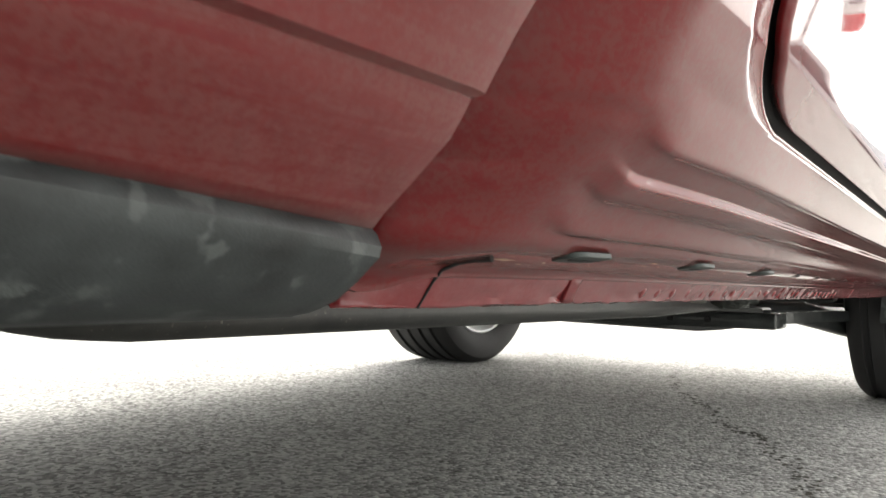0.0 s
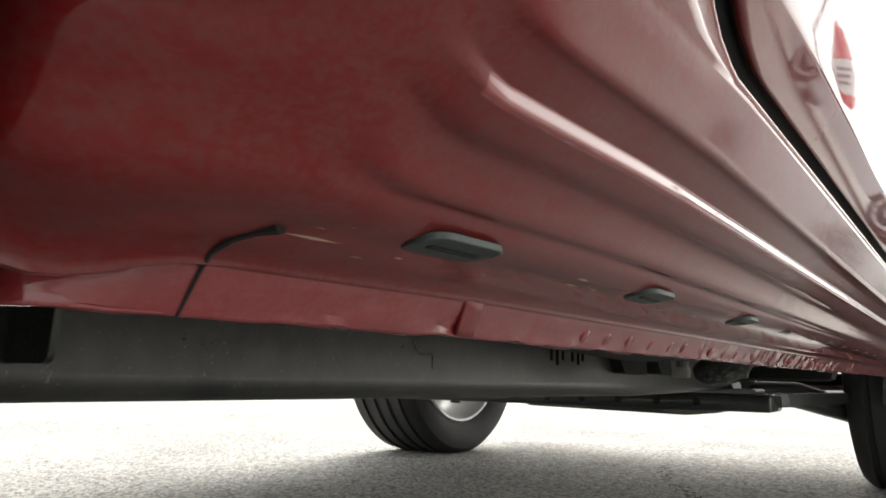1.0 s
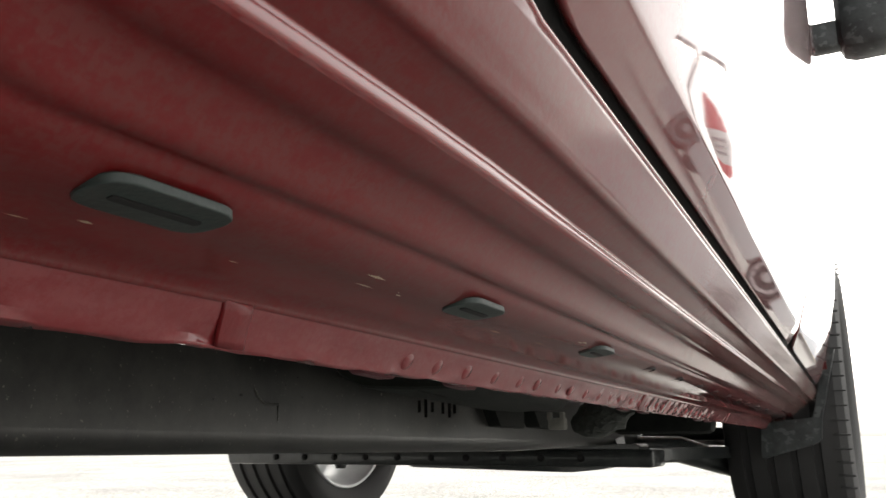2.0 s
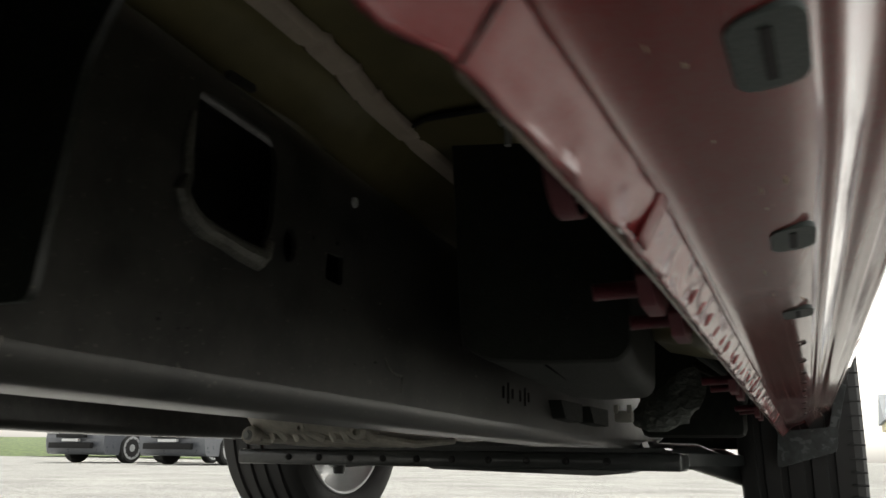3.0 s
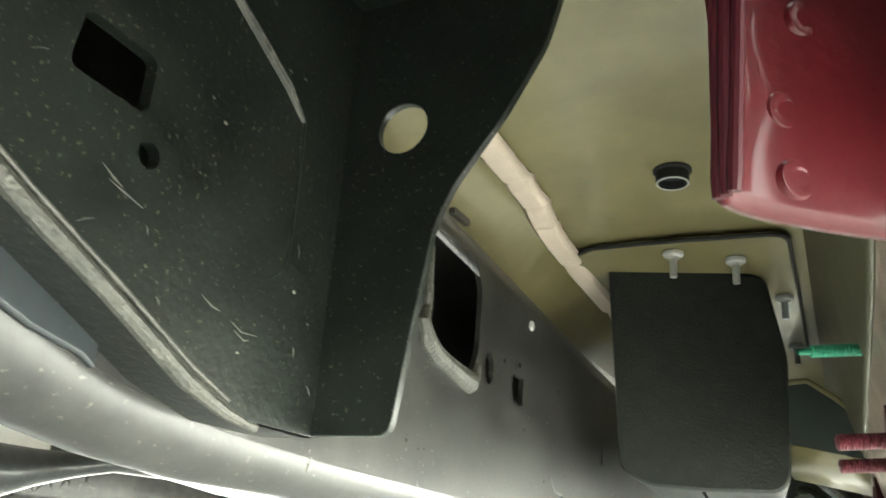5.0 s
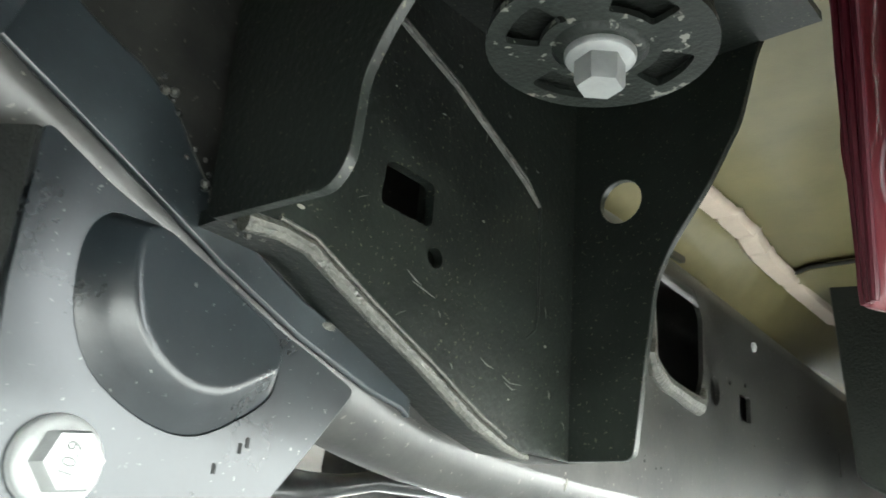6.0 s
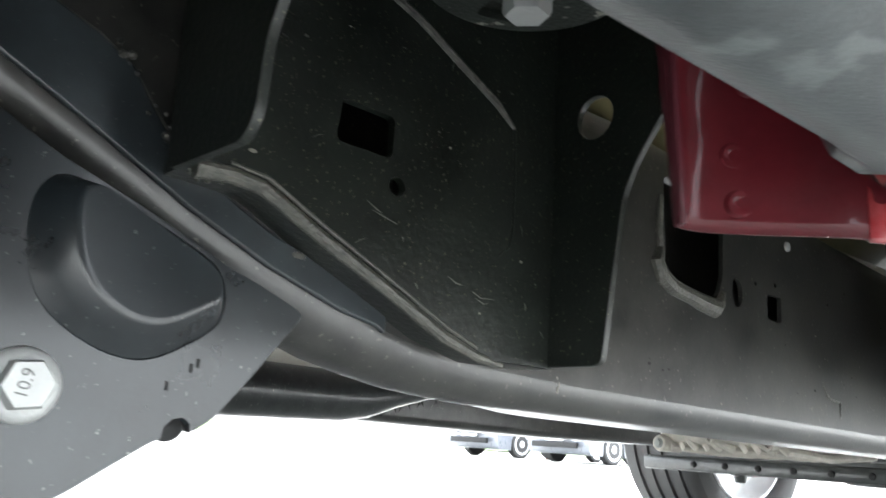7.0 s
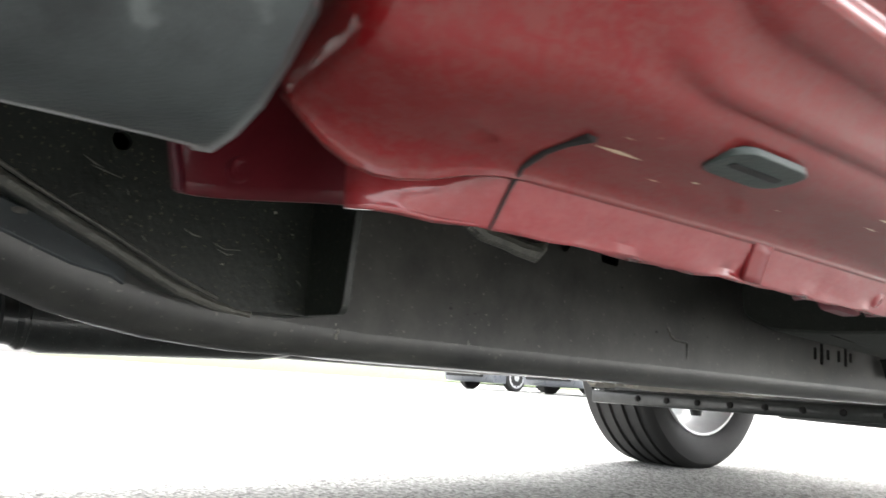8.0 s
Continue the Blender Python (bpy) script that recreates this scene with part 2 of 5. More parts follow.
def asphalt():
    m = bpy.data.materials.new("worn_asphalt")
    m.use_nodes = True
    n, l = m.node_tree.nodes, m.node_tree.links
    b = n["Principled BSDF"]
    co = n.new("ShaderNodeTexCoord")
    stones = n.new("ShaderNodeTexVoronoi")
    stones.inputs["Scale"].default_value = 135
    grit = n.new("ShaderNodeTexNoise")
    grit.inputs["Scale"].default_value = 420
    grit.inputs["Detail"].default_value = 4
    patch = n.new("ShaderNodeTexNoise")
    patch.inputs["Scale"].default_value = 1.3
    patch.inputs["Detail"].default_value = 8
    for t in (stones, grit, patch):
        l.new(co.outputs["Object"], t.inputs["Vector"])
    hsv = n.new("ShaderNodeSeparateColor")
    l.new(stones.outputs["Color"], hsv.inputs[0])
    ramp = n.new("ShaderNodeValToRGB")
    cr = ramp.color_ramp
    cr.elements[0].position, cr.elements[0].color = 0.05, (0.169, 0.17, 0.162, 1)
    cr.elements[1].position, cr.elements[1].color = 1.0, (0.538, 0.54, 0.517, 1)
    e = cr.elements.new(0.5)
    e.color = (0.339, 0.34, 0.325, 1)
    l.new(hsv.outputs[0], ramp.inputs[0])
    mul = n.new("ShaderNodeMix")
    mul.data_type, mul.blend_type = "RGBA", "MULTIPLY"
    mul.inputs["Factor"].default_value = 1
    pr = n.new("ShaderNodeMapRange")
    pr.inputs["From Min"].default_value, pr.inputs["From Max"].default_value = 0.3, 0.7
    pr.inputs["To Min"].default_value, pr.inputs["To Max"].default_value = 0.78, 1.16
    l.new(patch.outputs[0], pr.inputs["Value"])
    l.new(ramp.outputs[0], mul.inputs["A"])
    l.new(pr.outputs[0], mul.inputs["B"])
    # oil specks and tar flecks
    fl = n.new("ShaderNodeTexNoise")
    fl.inputs["Scale"].default_value = 55
    fl.inputs["Detail"].default_value = 2
    l.new(co.outputs["Object"], fl.inputs["Vector"])
    fr = n.new("ShaderNodeMapRange")
    fr.inputs["From Min"].default_value, fr.inputs["From Max"].default_value = 0.70, 0.74
    l.new(fl.outputs[0], fr.inputs["Value"])
    dark = n.new("ShaderNodeMix")
    dark.data_type = "RGBA"
    dark.inputs["B"].default_value = (0.05, 0.05, 0.045, 1)
    l.new(fr.outputs[0], dark.inputs["Factor"])
    l.new(mul.outputs["Result"], dark.inputs["A"])
    # wandering cracks
    wob = n.new("ShaderNodeTexNoise")
    wob.inputs["Scale"].default_value = 9
    wob.inputs["Detail"].default_value = 6
    l.new(co.outputs["Object"], wob.inputs["Vector"])
    off = n.new("ShaderNodeVectorMath")
    off.operation = "MULTIPLY_ADD"
    off.inputs[1].default_value = (0.22, 0.22, 0.22)
    l.new(wob.outputs["Color"], off.inputs[0])
    l.new(co.outputs["Object"], off.inputs[2])
    cells = n.new("ShaderNodeTexVoronoi")
    cells.feature = "DISTANCE_TO_EDGE"
    cells.inputs["Scale"].default_value = 0.75
    l.new(off.outputs[0], cells.inputs["Vector"])
    ck = n.new("ShaderNodeMapRange")
    ck.inputs["From Min"].default_value, ck.inputs["From Max"].default_value = 0.0035, 0.0015
    l.new(cells.outputs["Distance"], ck.inputs["Value"])
    gate = n.new("ShaderNodeMapRange")
    gate.inputs["From Min"].default_value, gate.inputs["From Max"].default_value = 0.45, 0.62
    gate.inputs["To Max"].default_value = 0.8
    l.new(fl.outputs[0], gate.inputs["Value"])
    both = n.new("ShaderNodeMath")
    both.operation = "MULTIPLY"
    l.new(ck.outputs[0], both.inputs[0])
    l.new(gate.outputs[0], both.inputs[1])
    crack = n.new("ShaderNodeMix")
    crack.data_type = "RGBA"
    crack.inputs["B"].default_value = (0.05, 0.048, 0.04, 1)
    l.new(both.outputs[0], crack.inputs["Factor"])
    l.new(dark.outputs["Result"], crack.inputs["A"])
    l.new(crack.outputs["Result"], b.inputs["Base Color"])
    b.inputs["Roughness"].default_value = 0.9
    b.inputs["Specular IOR Level"].default_value = 0.05
    bp = n.new("ShaderNodeBump")
    bp.inputs["Strength"].default_value = 0.9
    bp.inputs["Distance"].default_value = 0.004
    inv = n.new("ShaderNodeMath")
    inv.operation = "SUBTRACT"
    inv.inputs[0].default_value = 1.0
    l.new(stones.outputs["Distance"], inv.inputs[1])
    l.new(inv.outputs[0], bp.inputs["Height"])
    l.new(bp.outputs[0], b.inputs["Normal"])
    return m


ASPHALT = asphalt()
GRIT = mat("dark_grit", (0.075, 0.073, 0.062), 0.95, 0.0, 0.3, 60, 400, 0.4, spec=0.1)
GRASS = mat("mown_grass", (0.060, 0.105, 0.022), 0.9, 0.0, 0.35, 3, 60, 0.6, tint=(0.095, 0.140, 0.035))


# ---- mesh helpers ----
def part(name, bm, material, parent=None, label="", smooth=True, sharp=32):
    bmesh.ops.recalc_face_normals(bm, faces=bm.faces)
    if smooth:
        lim = radians(sharp)
        for f in bm.faces:
            f.smooth = True
        for e in bm.edges:
            if len(e.link_faces) == 2 and e.calc_face_angle(0) > lim:
                e.smooth = False
    me = bpy.data.meshes.new(name)
    bm.to_mesh(me)
    bm.free()
    me.materials.append(material)
    ob = new(name, me)
    if parent:
        ob.parent = parent
    if label:
        tagged(ob, label)
    return ob


def thick(ob, t, offset=-1):
    s = ob.modifiers.new("thickness", "SOLIDIFY")
    s.thickness, s.offset = t, offset
    return ob


def rounded(ob, w, seg=2, angle=35):
    b = ob.modifiers.new("rounding", "BEVEL")
    b.width, b.segments, b.limit_method, b.angle_limit = w, seg, "ANGLE", radians(angle)
    b.harden_normals = False
    return ob


def place3(axis, u, v, w):
    """A point from two plane coordinates and the third along axis."""
    return {"x": (w, u, v), "y": (u, w, v), "z": (u, v, w)}[axis]


def prism(bm, axis, outer, a, b, holes=()):
    """A flat plate with holes, between a and b along axis; outlines lie in the other two coordinates."""
    edges, verts = [], []
    for loop in (outer, *holes):
        vs = [bm.verts.new(place3(axis, u, v, a)) for u, v in loop]
        verts += vs
        edges += [bm.edges.new((vs[i], vs[(i + 1) % len(vs)])) for i in range(len(vs))]
    faces = [g for g in bmesh.ops.triangle_fill(bm, edges=edges, use_beauty=True, use_dissolve=False)["geom"]
             if isinstance(g, bmesh.types.BMFace)]
    out = bmesh.ops.extrude_face_region(bm, geom=faces)["geom"]
    step = Vector(place3(axis, 0, 0, b - a))
    bmesh.ops.translate(bm, verts=[g for g in out if isinstance(g, bmesh.types.BMVert)], vec=step)
    return bm


def circle2(u, v, r, n=20, ru=None, turn=0.0):
    c, s = math.cos(turn), math.sin(turn)
    return [(u + (ru or r) * math.cos(k) * c - r * math.sin(k) * s, v + (ru or r) * math.cos(k) * s + r * math.sin(k) * c)
            for k in (2 * math.pi * i / n for i in range(n))]


def smooth_loop(pts, r, n=4):
    """The closed outline pts with its corners rounded to about r."""
    out = []
    for i, p in enumerate(pts):
        p = Vector(p)
        a, b = Vector(pts[i - 1]), Vector(pts[(i + 1) % len(pts)])
        da, db = (a - p), (b - p)
        ra, rb = min(r, da.length * 0.45), min(r, db.length * 0.45)
        s, e = p + da.normalized() * ra, p + db.normalized() * rb
        for k in range(n + 1):
            t = k / n
            out.append(tuple((1 - t) ** 2 * s + 2 * t * (1 - t) * p + t * t * e))
    return out


def box(bm, x0, x1, y0, y1, z0, z1, bevel=0.0, seg=2):
    m = Matrix.Translation(((x0 + x1) / 2, (y0 + y1) / 2, (z0 + z1) / 2)) @ Matrix.Diagonal((x1 - x0, y1 - y0, z1 - z0, 1))
    vs = bmesh.ops.create_cube(bm, size=1, matrix=m)["verts"]
    if bevel:
        es = list({e for v in vs for e in v.link_edges})
        bmesh.ops.bevel(bm, geom=es, offset=bevel, segments=seg, affect="EDGES", profile=0.5)
    return bm


def grid(bm, rows):
    """A sheet through rows of points."""
    vs = [[bm.verts.new(p) for p in row] for row in rows]
    for a, b in zip(vs, vs[1:]):
        for i in range(len(a) - 1):
            bm.faces.new((a[i], a[i + 1], b[i + 1], b[i]))
    return vs


def tube(bm, pts, r, seg=10, caps=True):
    pts = [Vector(p) for p in pts]
    rings, up = [], None
    for i, p in enumerate(pts):
        d = (pts[min(i + 1, len(pts) - 1)] - pts[max(i - 1, 0)]).normalized()
        if up is None:
            up = d.orthogonal().normalized()
        up = (up - d * up.dot(d)).normalized()
        side = d.cross(up)
        rad = r[i] if isinstance(r, (list, tuple)) else r
        rings.append([bm.verts.new(p + rad * (math.cos(k) * up + math.sin(k) * side))
                      for k in (2 * math.pi * j / seg for j in range(seg))])
    for a, b in zip(rings, rings[1:]):
        for j in range(seg):
            bm.faces.new((a[j], a[(j + 1) % seg], b[(j + 1) % seg], b[j]))
    if caps:
        bm.faces.new(rings[0][::-1])
        bm.faces.new(rings[-1])
    return bm


def lathe(bm, prof, m=Matrix(), seg=32, close=False):
    """Turns the profile of (radius, height) round m's z axis."""
    rings = [[bm.verts.new(m @ Vector((r * math.cos(k), r * math.sin(k), h))) for k in (2 * math.pi * j / seg for j in range(seg))]
             for r, h in prof]
    pairs = list(zip(rings, rings[1:])) + ([(rings[-1], rings[0])] if close else [])
    for a, b in pairs:
        for j in range(seg):
            bm.faces.new((a[j], a[(j + 1) % seg], b[(j + 1) % seg], b[j]))
    if not close:
        for ring, r in ((rings[0], prof[0][0]), (rings[-1], prof[-1][0])):
            if r > 1e-6:
                bm.faces.new(ring)
    return bm


def hex_head(bm, m, flat, h, flange=None):
    """A hexagon bolt head that stands from the origin of m along its z axis, on a round flange."""
    if flange:
        lathe(bm, [(flange, 0), (flange, 0.0022), (flange * 0.95, 0.0034), (flat * 0.64, 0.0046)], m, 36)
    r = flat / math.sqrt(3)
    rings = []
    for rad, z in ((r, 0.003), (r, h - 0.002), (r * 0.9, h)):
        rings.append([bm.verts.new(m @ Vector((rad * math.cos(k), rad * math.sin(k), z))) for k in (math.pi / 3 * j + 0.3 for j in range(6))])
    for a, b in zip(rings, rings[1:]):
        for j in range(6):
            bm.faces.new((a[j], a[(j + 1) % 6], b[(j + 1) % 6], b[j]))
    bm.faces.new(rings[-1])
    return bm


def lerp_table(table, t):
    return float(np.interp(t, [a for a, _ in table], [b for _, b in table]))


# ---- ground ----
bm = bmesh.new()
radii = [0.0, 2.0, 4.0, 8.0, 20.0, 60.0, 200.0, 900.0]
seg = 48
centre = bm.verts.new((0, 0, 0))
prev = None
for r in radii[1:]:
    ring = [bm.verts.new((r * math.cos(2 * math.pi * j / seg), r * math.sin(2 * math.pi * j / seg), 0)) for j in range(seg)]
    for j in range(seg):
        if prev is None:
            bm.faces.new((centre, ring[j], ring[(j + 1) % seg]))
        else:
            bm.faces.new((prev[j], ring[j], ring[(j + 1) % seg], prev[(j + 1) % seg]))
    prev = ring
ground = tagged(part("ground", bm, ASPHALT), "worn pale grey asphalt of a car park", "ground", kind="structure")

bm = bmesh.new()
grid(bm, [[(x, y, z + 0.12 * noise.noise((x * 0.13, y * 0.1, 0))) for x in range(-110, -9, 4)] for y, z in ((26, 0.0), (27, 0.22), (29, 0.55), (34, 0.95), (60, 1.5))])
tagged(part("grass_verge", bm, GRASS), "strip of mown green grass behind the parked cars", "grass", kind="structure")

random.seed(8)
bm = bmesh.new()
crack = [(0.02, 2.30), (0.133, 2.028), (0.25, 1.80), (0.338, 1.678), (0.42, 1.50), (0.484, 1.388), (0.528, 1.38), (0.58, 1.25), (0.639, 1.124), (0.716, 0.941), (0.782, 0.85), (0.86, 0.70)]
for (xa, ya), (xb, yb) in zip(crack, crack[1:]):
    for k in range(16):
        u = random.random()
        cx, cy = xa + (xb - xa) * u + random.gauss(0, 0.012), ya + (yb - ya) * u + random.gauss(0, 0.012)
        rr = random.uniform(0.0025, 0.008)
        ring = [bm.verts.new((cx + rr * random.uniform(0.5, 1.3) * math.cos(a), cy + rr * random.uniform(0.5, 1.3) * math.sin(a), 0.0005)) for a in (0, 1.05, 2.1, 3.14, 4.2, 5.2)]
        top = bm.verts.new((cx, cy, 0.0022))
        for i in range(6):
            bm.faces.new((ring[i], ring[(i + 1) % 6], top))
tagged(part("crack_grit", bm, GRIT), "dark grit along a crack in the asphalt", "grit", kind="stuff")

# ---- the truck ----
truck = tagged(new("pickup_truck"), "red pickup truck with grey lower cladding, parked on asphalt", "truck")

# side section of the cab: (outward, height)
SILL = [(0.7690, 0.3020), (0.7695, 0.3035), (0.7715, 0.3055), (0.7745, 0.3070), (0.779, 0.3082), (0.790, 0.3098), (0.803, 0.3118), (0.8105, 0.3155), (0.8138, 0.3190),
        (0.8180, 0.3200), (0.8225, 0.3262), (0.8278, 0.3316), (0.8338, 0.3325), (0.8410, 0.3366), (0.8425, 0.3377), (0.8428, 0.3413), (0.8447, 0.3429), (0.8530, 0.3480),
        (0.8568, 0.3487), (0.8592, 0.3535), (0.8628, 0.3615), (0.8666, 0.3700)]
# the same section where the pressed ridges have faded out
PLAIN = [(x, z) for x, z in SILL[:8]] + [(0.8165, 0.3215), (0.8225, 0.327), (0.829, 0.3322), (0.834, 0.3365), (0.8375, 0.3395), (0.841, 0.3425), (0.8435, 0.3447), (0.847, 0.3475), (0.8500, 0.3502), (0.8528, 0.3528),
        (0.8563, 0.3570), (0.8599, 0.3605), (0.8633, 0.3652), (0.8666, 0.3700)]
# the side above it, with a crease along the foot of the doors
SIDE = [(0.370, 0.8666), (0.376, 0.8699), (0.382, 0.8733), (0.388, 0.8766), (0.3935, 0.8797), (0.3945, 0.8801), (0.405, 0.8834), (0.43, 0.8908), (0.46, 0.899), (0.50, 0.909), (0.56, 0.920), (0.64, 0.928), (0.75, 0.932), (0.90, 0.930), (1.02, 0.922)]
Y_FRONT = 1.86


def side_x(z):
    return lerp_table(SIDE, z)


def door_x(z):
    """The door skin: it leans in below its crease."""
    return min(side_x(z) + 0.0008, 0.8688 + 0.68 * (z - 0.3770))


def edge_y(z, y0=-0.033, z0=0.370, ry=0.096, rz=0.042):
    """Rear edge of the door opening: upright, then sweeping round into the sill."""
    if z >= z0 + rz:
        return y0
    return y0 + ry - ry * math.sqrt(max(0.0, 1 - ((z0 + rz - z) / rz) ** 2))


def curve(pts, n=3):
    """A smooth run of points through pts."""
    out = []
    for i in range(len(pts) - 1):
        p = [Vector(pts[max(0, min(len(pts) - 1, i + d))]) for d in (-1, 0, 1, 2)]
        for k in range(n):
            t = k / n
            out.append(tuple(0.5 * (2 * p[1] + (p[2] - p[0]) * t + (2 * p[0] - 5 * p[1] + 4 * p[2] - p[3]) * t * t + (3 * p[1] - p[0] - 3 * p[2] + p[3]) * t ** 3)))
    return out + [tuple(pts[-1])]


TAIL = [(-0.153, 1.0), (-0.1475, 0.99), (-0.142, 0.94), (-0.135, 0.77), (-0.1234, 0.48), (-0.107, 0.24), (-0.0978, 0.145), (-0.088, 0.065), (-0.08, 0.025), (-0.06, 0.0)]
DIP = [(-0.155, 0.013), (-0.147, 0.0055), (-0.140, -0.0005), (-0.133, -0.0048), (-0.126, -0.0065), (-0.112, -0.0055), (-0.097, -0.0010), (-0.085, 0.0)]


def tail(y):
    """How far the section has closed in at the back of the cab: 0 along the sill, 1 at its end."""
    return sum(lerp_table(TAIL, y + d) for d in (-0.003, 0.0, 0.003)) / 3


TURN = [(-0.155, 1.0), (-0.15, 0.985), (-0.145, 0.89), (-0.14, 0.73), (-0.135, 0.55), (-0.13, 0.33), (-0.125, 0.16), (-0.12, 0.07), (-0.11, 0.0)]
FOOT = [(-0.155, 0.2926), (-0.14, 0.2915), (-0.13, 0.2906), (-0.12, 0.2898), (-0.10, 0.2903), (-0.09, 0.2915), (-0.083, 0.2935)]


def turn(y):
    """How far the closing panel at the end of the sill has turned in."""
    return sum(lerp_table(TURN, y + d) for d in (-0.003, 0.0, 0.003)) / 3


def plate_x(y, z):
    return 0.7528 - 0.041 * turn(y) + 0.06 * (z - 0.2945)


def sill_rows(sign=1.0):
    rows = []
    for y in [-0.147, -0.145, -0.142, -0.138, -0.132, -0.125, -0.118, -0.11, -0.10, -0.09, -0.08, -0.07, -0.06, -0.05, -0.04, -0.02, 0.02, 0.063, 0.12, 0.2, 0.4, 0.7, 1.1, 1.5, Y_FRONT]:
        k = tail(y)
        end = max(0.0, 1 - (y + 0.147) / 0.056) ** 2
        dip = sum(lerp_table(DIP, y + d) for d in (-0.004, 0.0, 0.004)) / 3
        row = []
        ridge = max(0.0, min(1.0, (y + 0.098) / 0.038))
        ridge = ridge * ridge * (3 - 2 * ridge)
        for i, (x, z) in enumerate([tuple(Vector(a).lerp(Vector(b), ridge)) for a, b in zip(PLAIN, SILL)]):
            zz = z + dip * max(0.0, 1 - i / 9) ** 1.2
            xx = max(x - 0.030 * end * min(1.0, i / 12) - 0.004 * k * max(0.0, 1 - i / 16) ** 1.2 - 0.006 * min(1.0, max(0.0, k - 0.03) * 3) * max(0.0, 1 - i / 7), plate_x(y, zz) + 0.0012)
            row.append((sign * xx, y, zz))
        near = max(0.0, min(1.0, (-0.07 - y) / 0.02))
        x0, z0 = abs(row[0][0]), row[0][2]
        row.insert(0, (sign * (x0 - 0.001 - 0.006 * near), y, z0 + 0.003 + 0.002 * near))
        rows.append(curve(row))
    # the section turns in at the back of the cab
    for dx, dy, dz in ((0.0045, 0.003, 0.003), (0.0135, 0.007, 0.008), (0.0285, 0.0105, 0.018)):
        last = rows[-len(rows)] if dy == 0.003 else base
        base = last
        m = len(base) - 1
        rows.insert(0, [(x - sign * dx * i / m, y - dy * min(1, 1.5 * i / m), z + dz * 4 * (i / m) * (1 - i / m)) for i, (x, y, z) in enumerate(base)])
    return rows


for sgn in (1, -1):
    bm = bmesh.new()
    grid(bm, sill_rows(sgn))
    # cab corner above it, up to the rear edge of the door opening
    zs = [0.370, 0.3715, 0.375, 0.381, 0.388, 0.3925, 0.3938, 0.3946, 0.397, 0.407, 0.42, 0.432, 0.46, 0.50, 0.56, 0.64, 0.75, 0.9, 1.02]
    along = [(y + 0.147) / 0.210 for y in (-0.147, -0.145, -0.142, -0.138, -0.132, -0.125, -0.118, -0.11, -0.10, -0.09, -0.08, -0.07, -0.06, -0.05, -0.04, -0.02, 0.02, 0.063)]
    grid(bm, [[(sgn * (side_x(z) - 0.030 * max(0, 1 - (u * (edge_y(z) + 0.147)) / 0.056) ** 2), -0.147 + u * (edge_y(z) + 0.147), z) for u in along] for z in zs])
    bmesh.ops.remove_doubles(bm, verts=bm.verts, dist=2e-4)
    ob = thick(part("sill_panel", bm, RED_LOW, truck, "dusty red rocker panel and cab corner with pressed ridges", sharp=50), 0.0012, 0)
    # glossier, redder coat on the ridge crest and forward underside; little film above the crease
    for m in (GLOSS_RED, RED):
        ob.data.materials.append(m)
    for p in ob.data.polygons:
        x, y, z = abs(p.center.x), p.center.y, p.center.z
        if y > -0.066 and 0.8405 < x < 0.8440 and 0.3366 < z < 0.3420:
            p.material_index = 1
        elif z > 0.394:
            p.material_index = 2
        elif y > 0.9 and x < 0.815:
            p.material_index = 1
    if sgn == 1:
        sill = ob
    # doors
    for y0, y1, nm in ((-0.018, 0.93, "rear_door"), (0.938, 1.74, "front_door")):
        bm = bmesh.new()
        rows = []
        for z in [0.3770, 0.3778, 0.381, 0.386, 0.391, 0.3932, 0.3938, 0.3945, 0.396, 0.40, 0.406, 0.415, 0.425, 0.44, 0.47, 0.50, 0.53, 0.56, 0.60, 0.64, 0.69, 0.75, 0.82, 0.9, 0.96, 1.02]:
            a = edge_y(z, y0, 0.3770, 0.096, 0.036)
            rows.append([(sgn * door_x(z), a + (y1 - a) * u, z) for u in (0, 0.01, 0.03, 0.08, 0.2, 0.4, 0.6, 0.8, 0.95, 1)])
        grid(bm, rows)
        thick(part(nm, bm, RED, truck, "glossy red door skin"), 0.004, 0)
    # added black sheet behind the door skins, stands in for shade in the gap
    bm = bmesh.new()
    grid(bm, [[(sgn * (side_x(z) - 0.009), y, z) for y in (-0.055, -0.02, 0.03, 0.08, 0.5, 1.0, 1.76)] for z in (0.366, 0.376, 0.388, 0.40, 0.43, 0.48, 0.56, 0.7, 0.85, 1.0)])
    thick(part("door_seal", bm, SEAL, truck, "black sheet behind the doors, stands in for gap shade"), 0.004, 0)

# back corner of the cab
for sgn in (1, -1):
    bm = bmesh.new()
    zc = [0.370, 0.394, 0.40, 0.45, 0.50, 0.56, 0.64, 0.75, 0.9, 1.02]
    rows = []
    for z in zc:
        x = side_x(z)
        rows.append([(sgn * (x - a), -0.147 - b, z) for a, b in ((0.0295, -0.0006), (0.034, 0.003), (0.043, 0.007), (0.058, 0.0105), (0.095, 0.011))])
    grid(bm, rows)
    thick(part("cab_back_corner", bm, RED, truck, "red rounded back corner of the cab"), 0.0012, 0)

# rolled lip of the door opening
bm = bmesh.new()
lip = [(side_x(z) - 0.0007, edge_y(z) + 0.0002, z) for z in (1.0, 0.8, 0.6, 0.5, 0.46, 0.432, 0.42, 0.41, 0.40, 0.394, 0.388, 0.384, 0.379, 0.375, 0.372, 0.3708)]
lip += [(0.8662, y, 0.3704) for y in (0.075, 0.12, 0.2, 0.5, 1.0, 1.74)]
tube(bm, lip, 0.0014, 14)
part("door_opening_lip", bm, GLOSS_RED, truck)

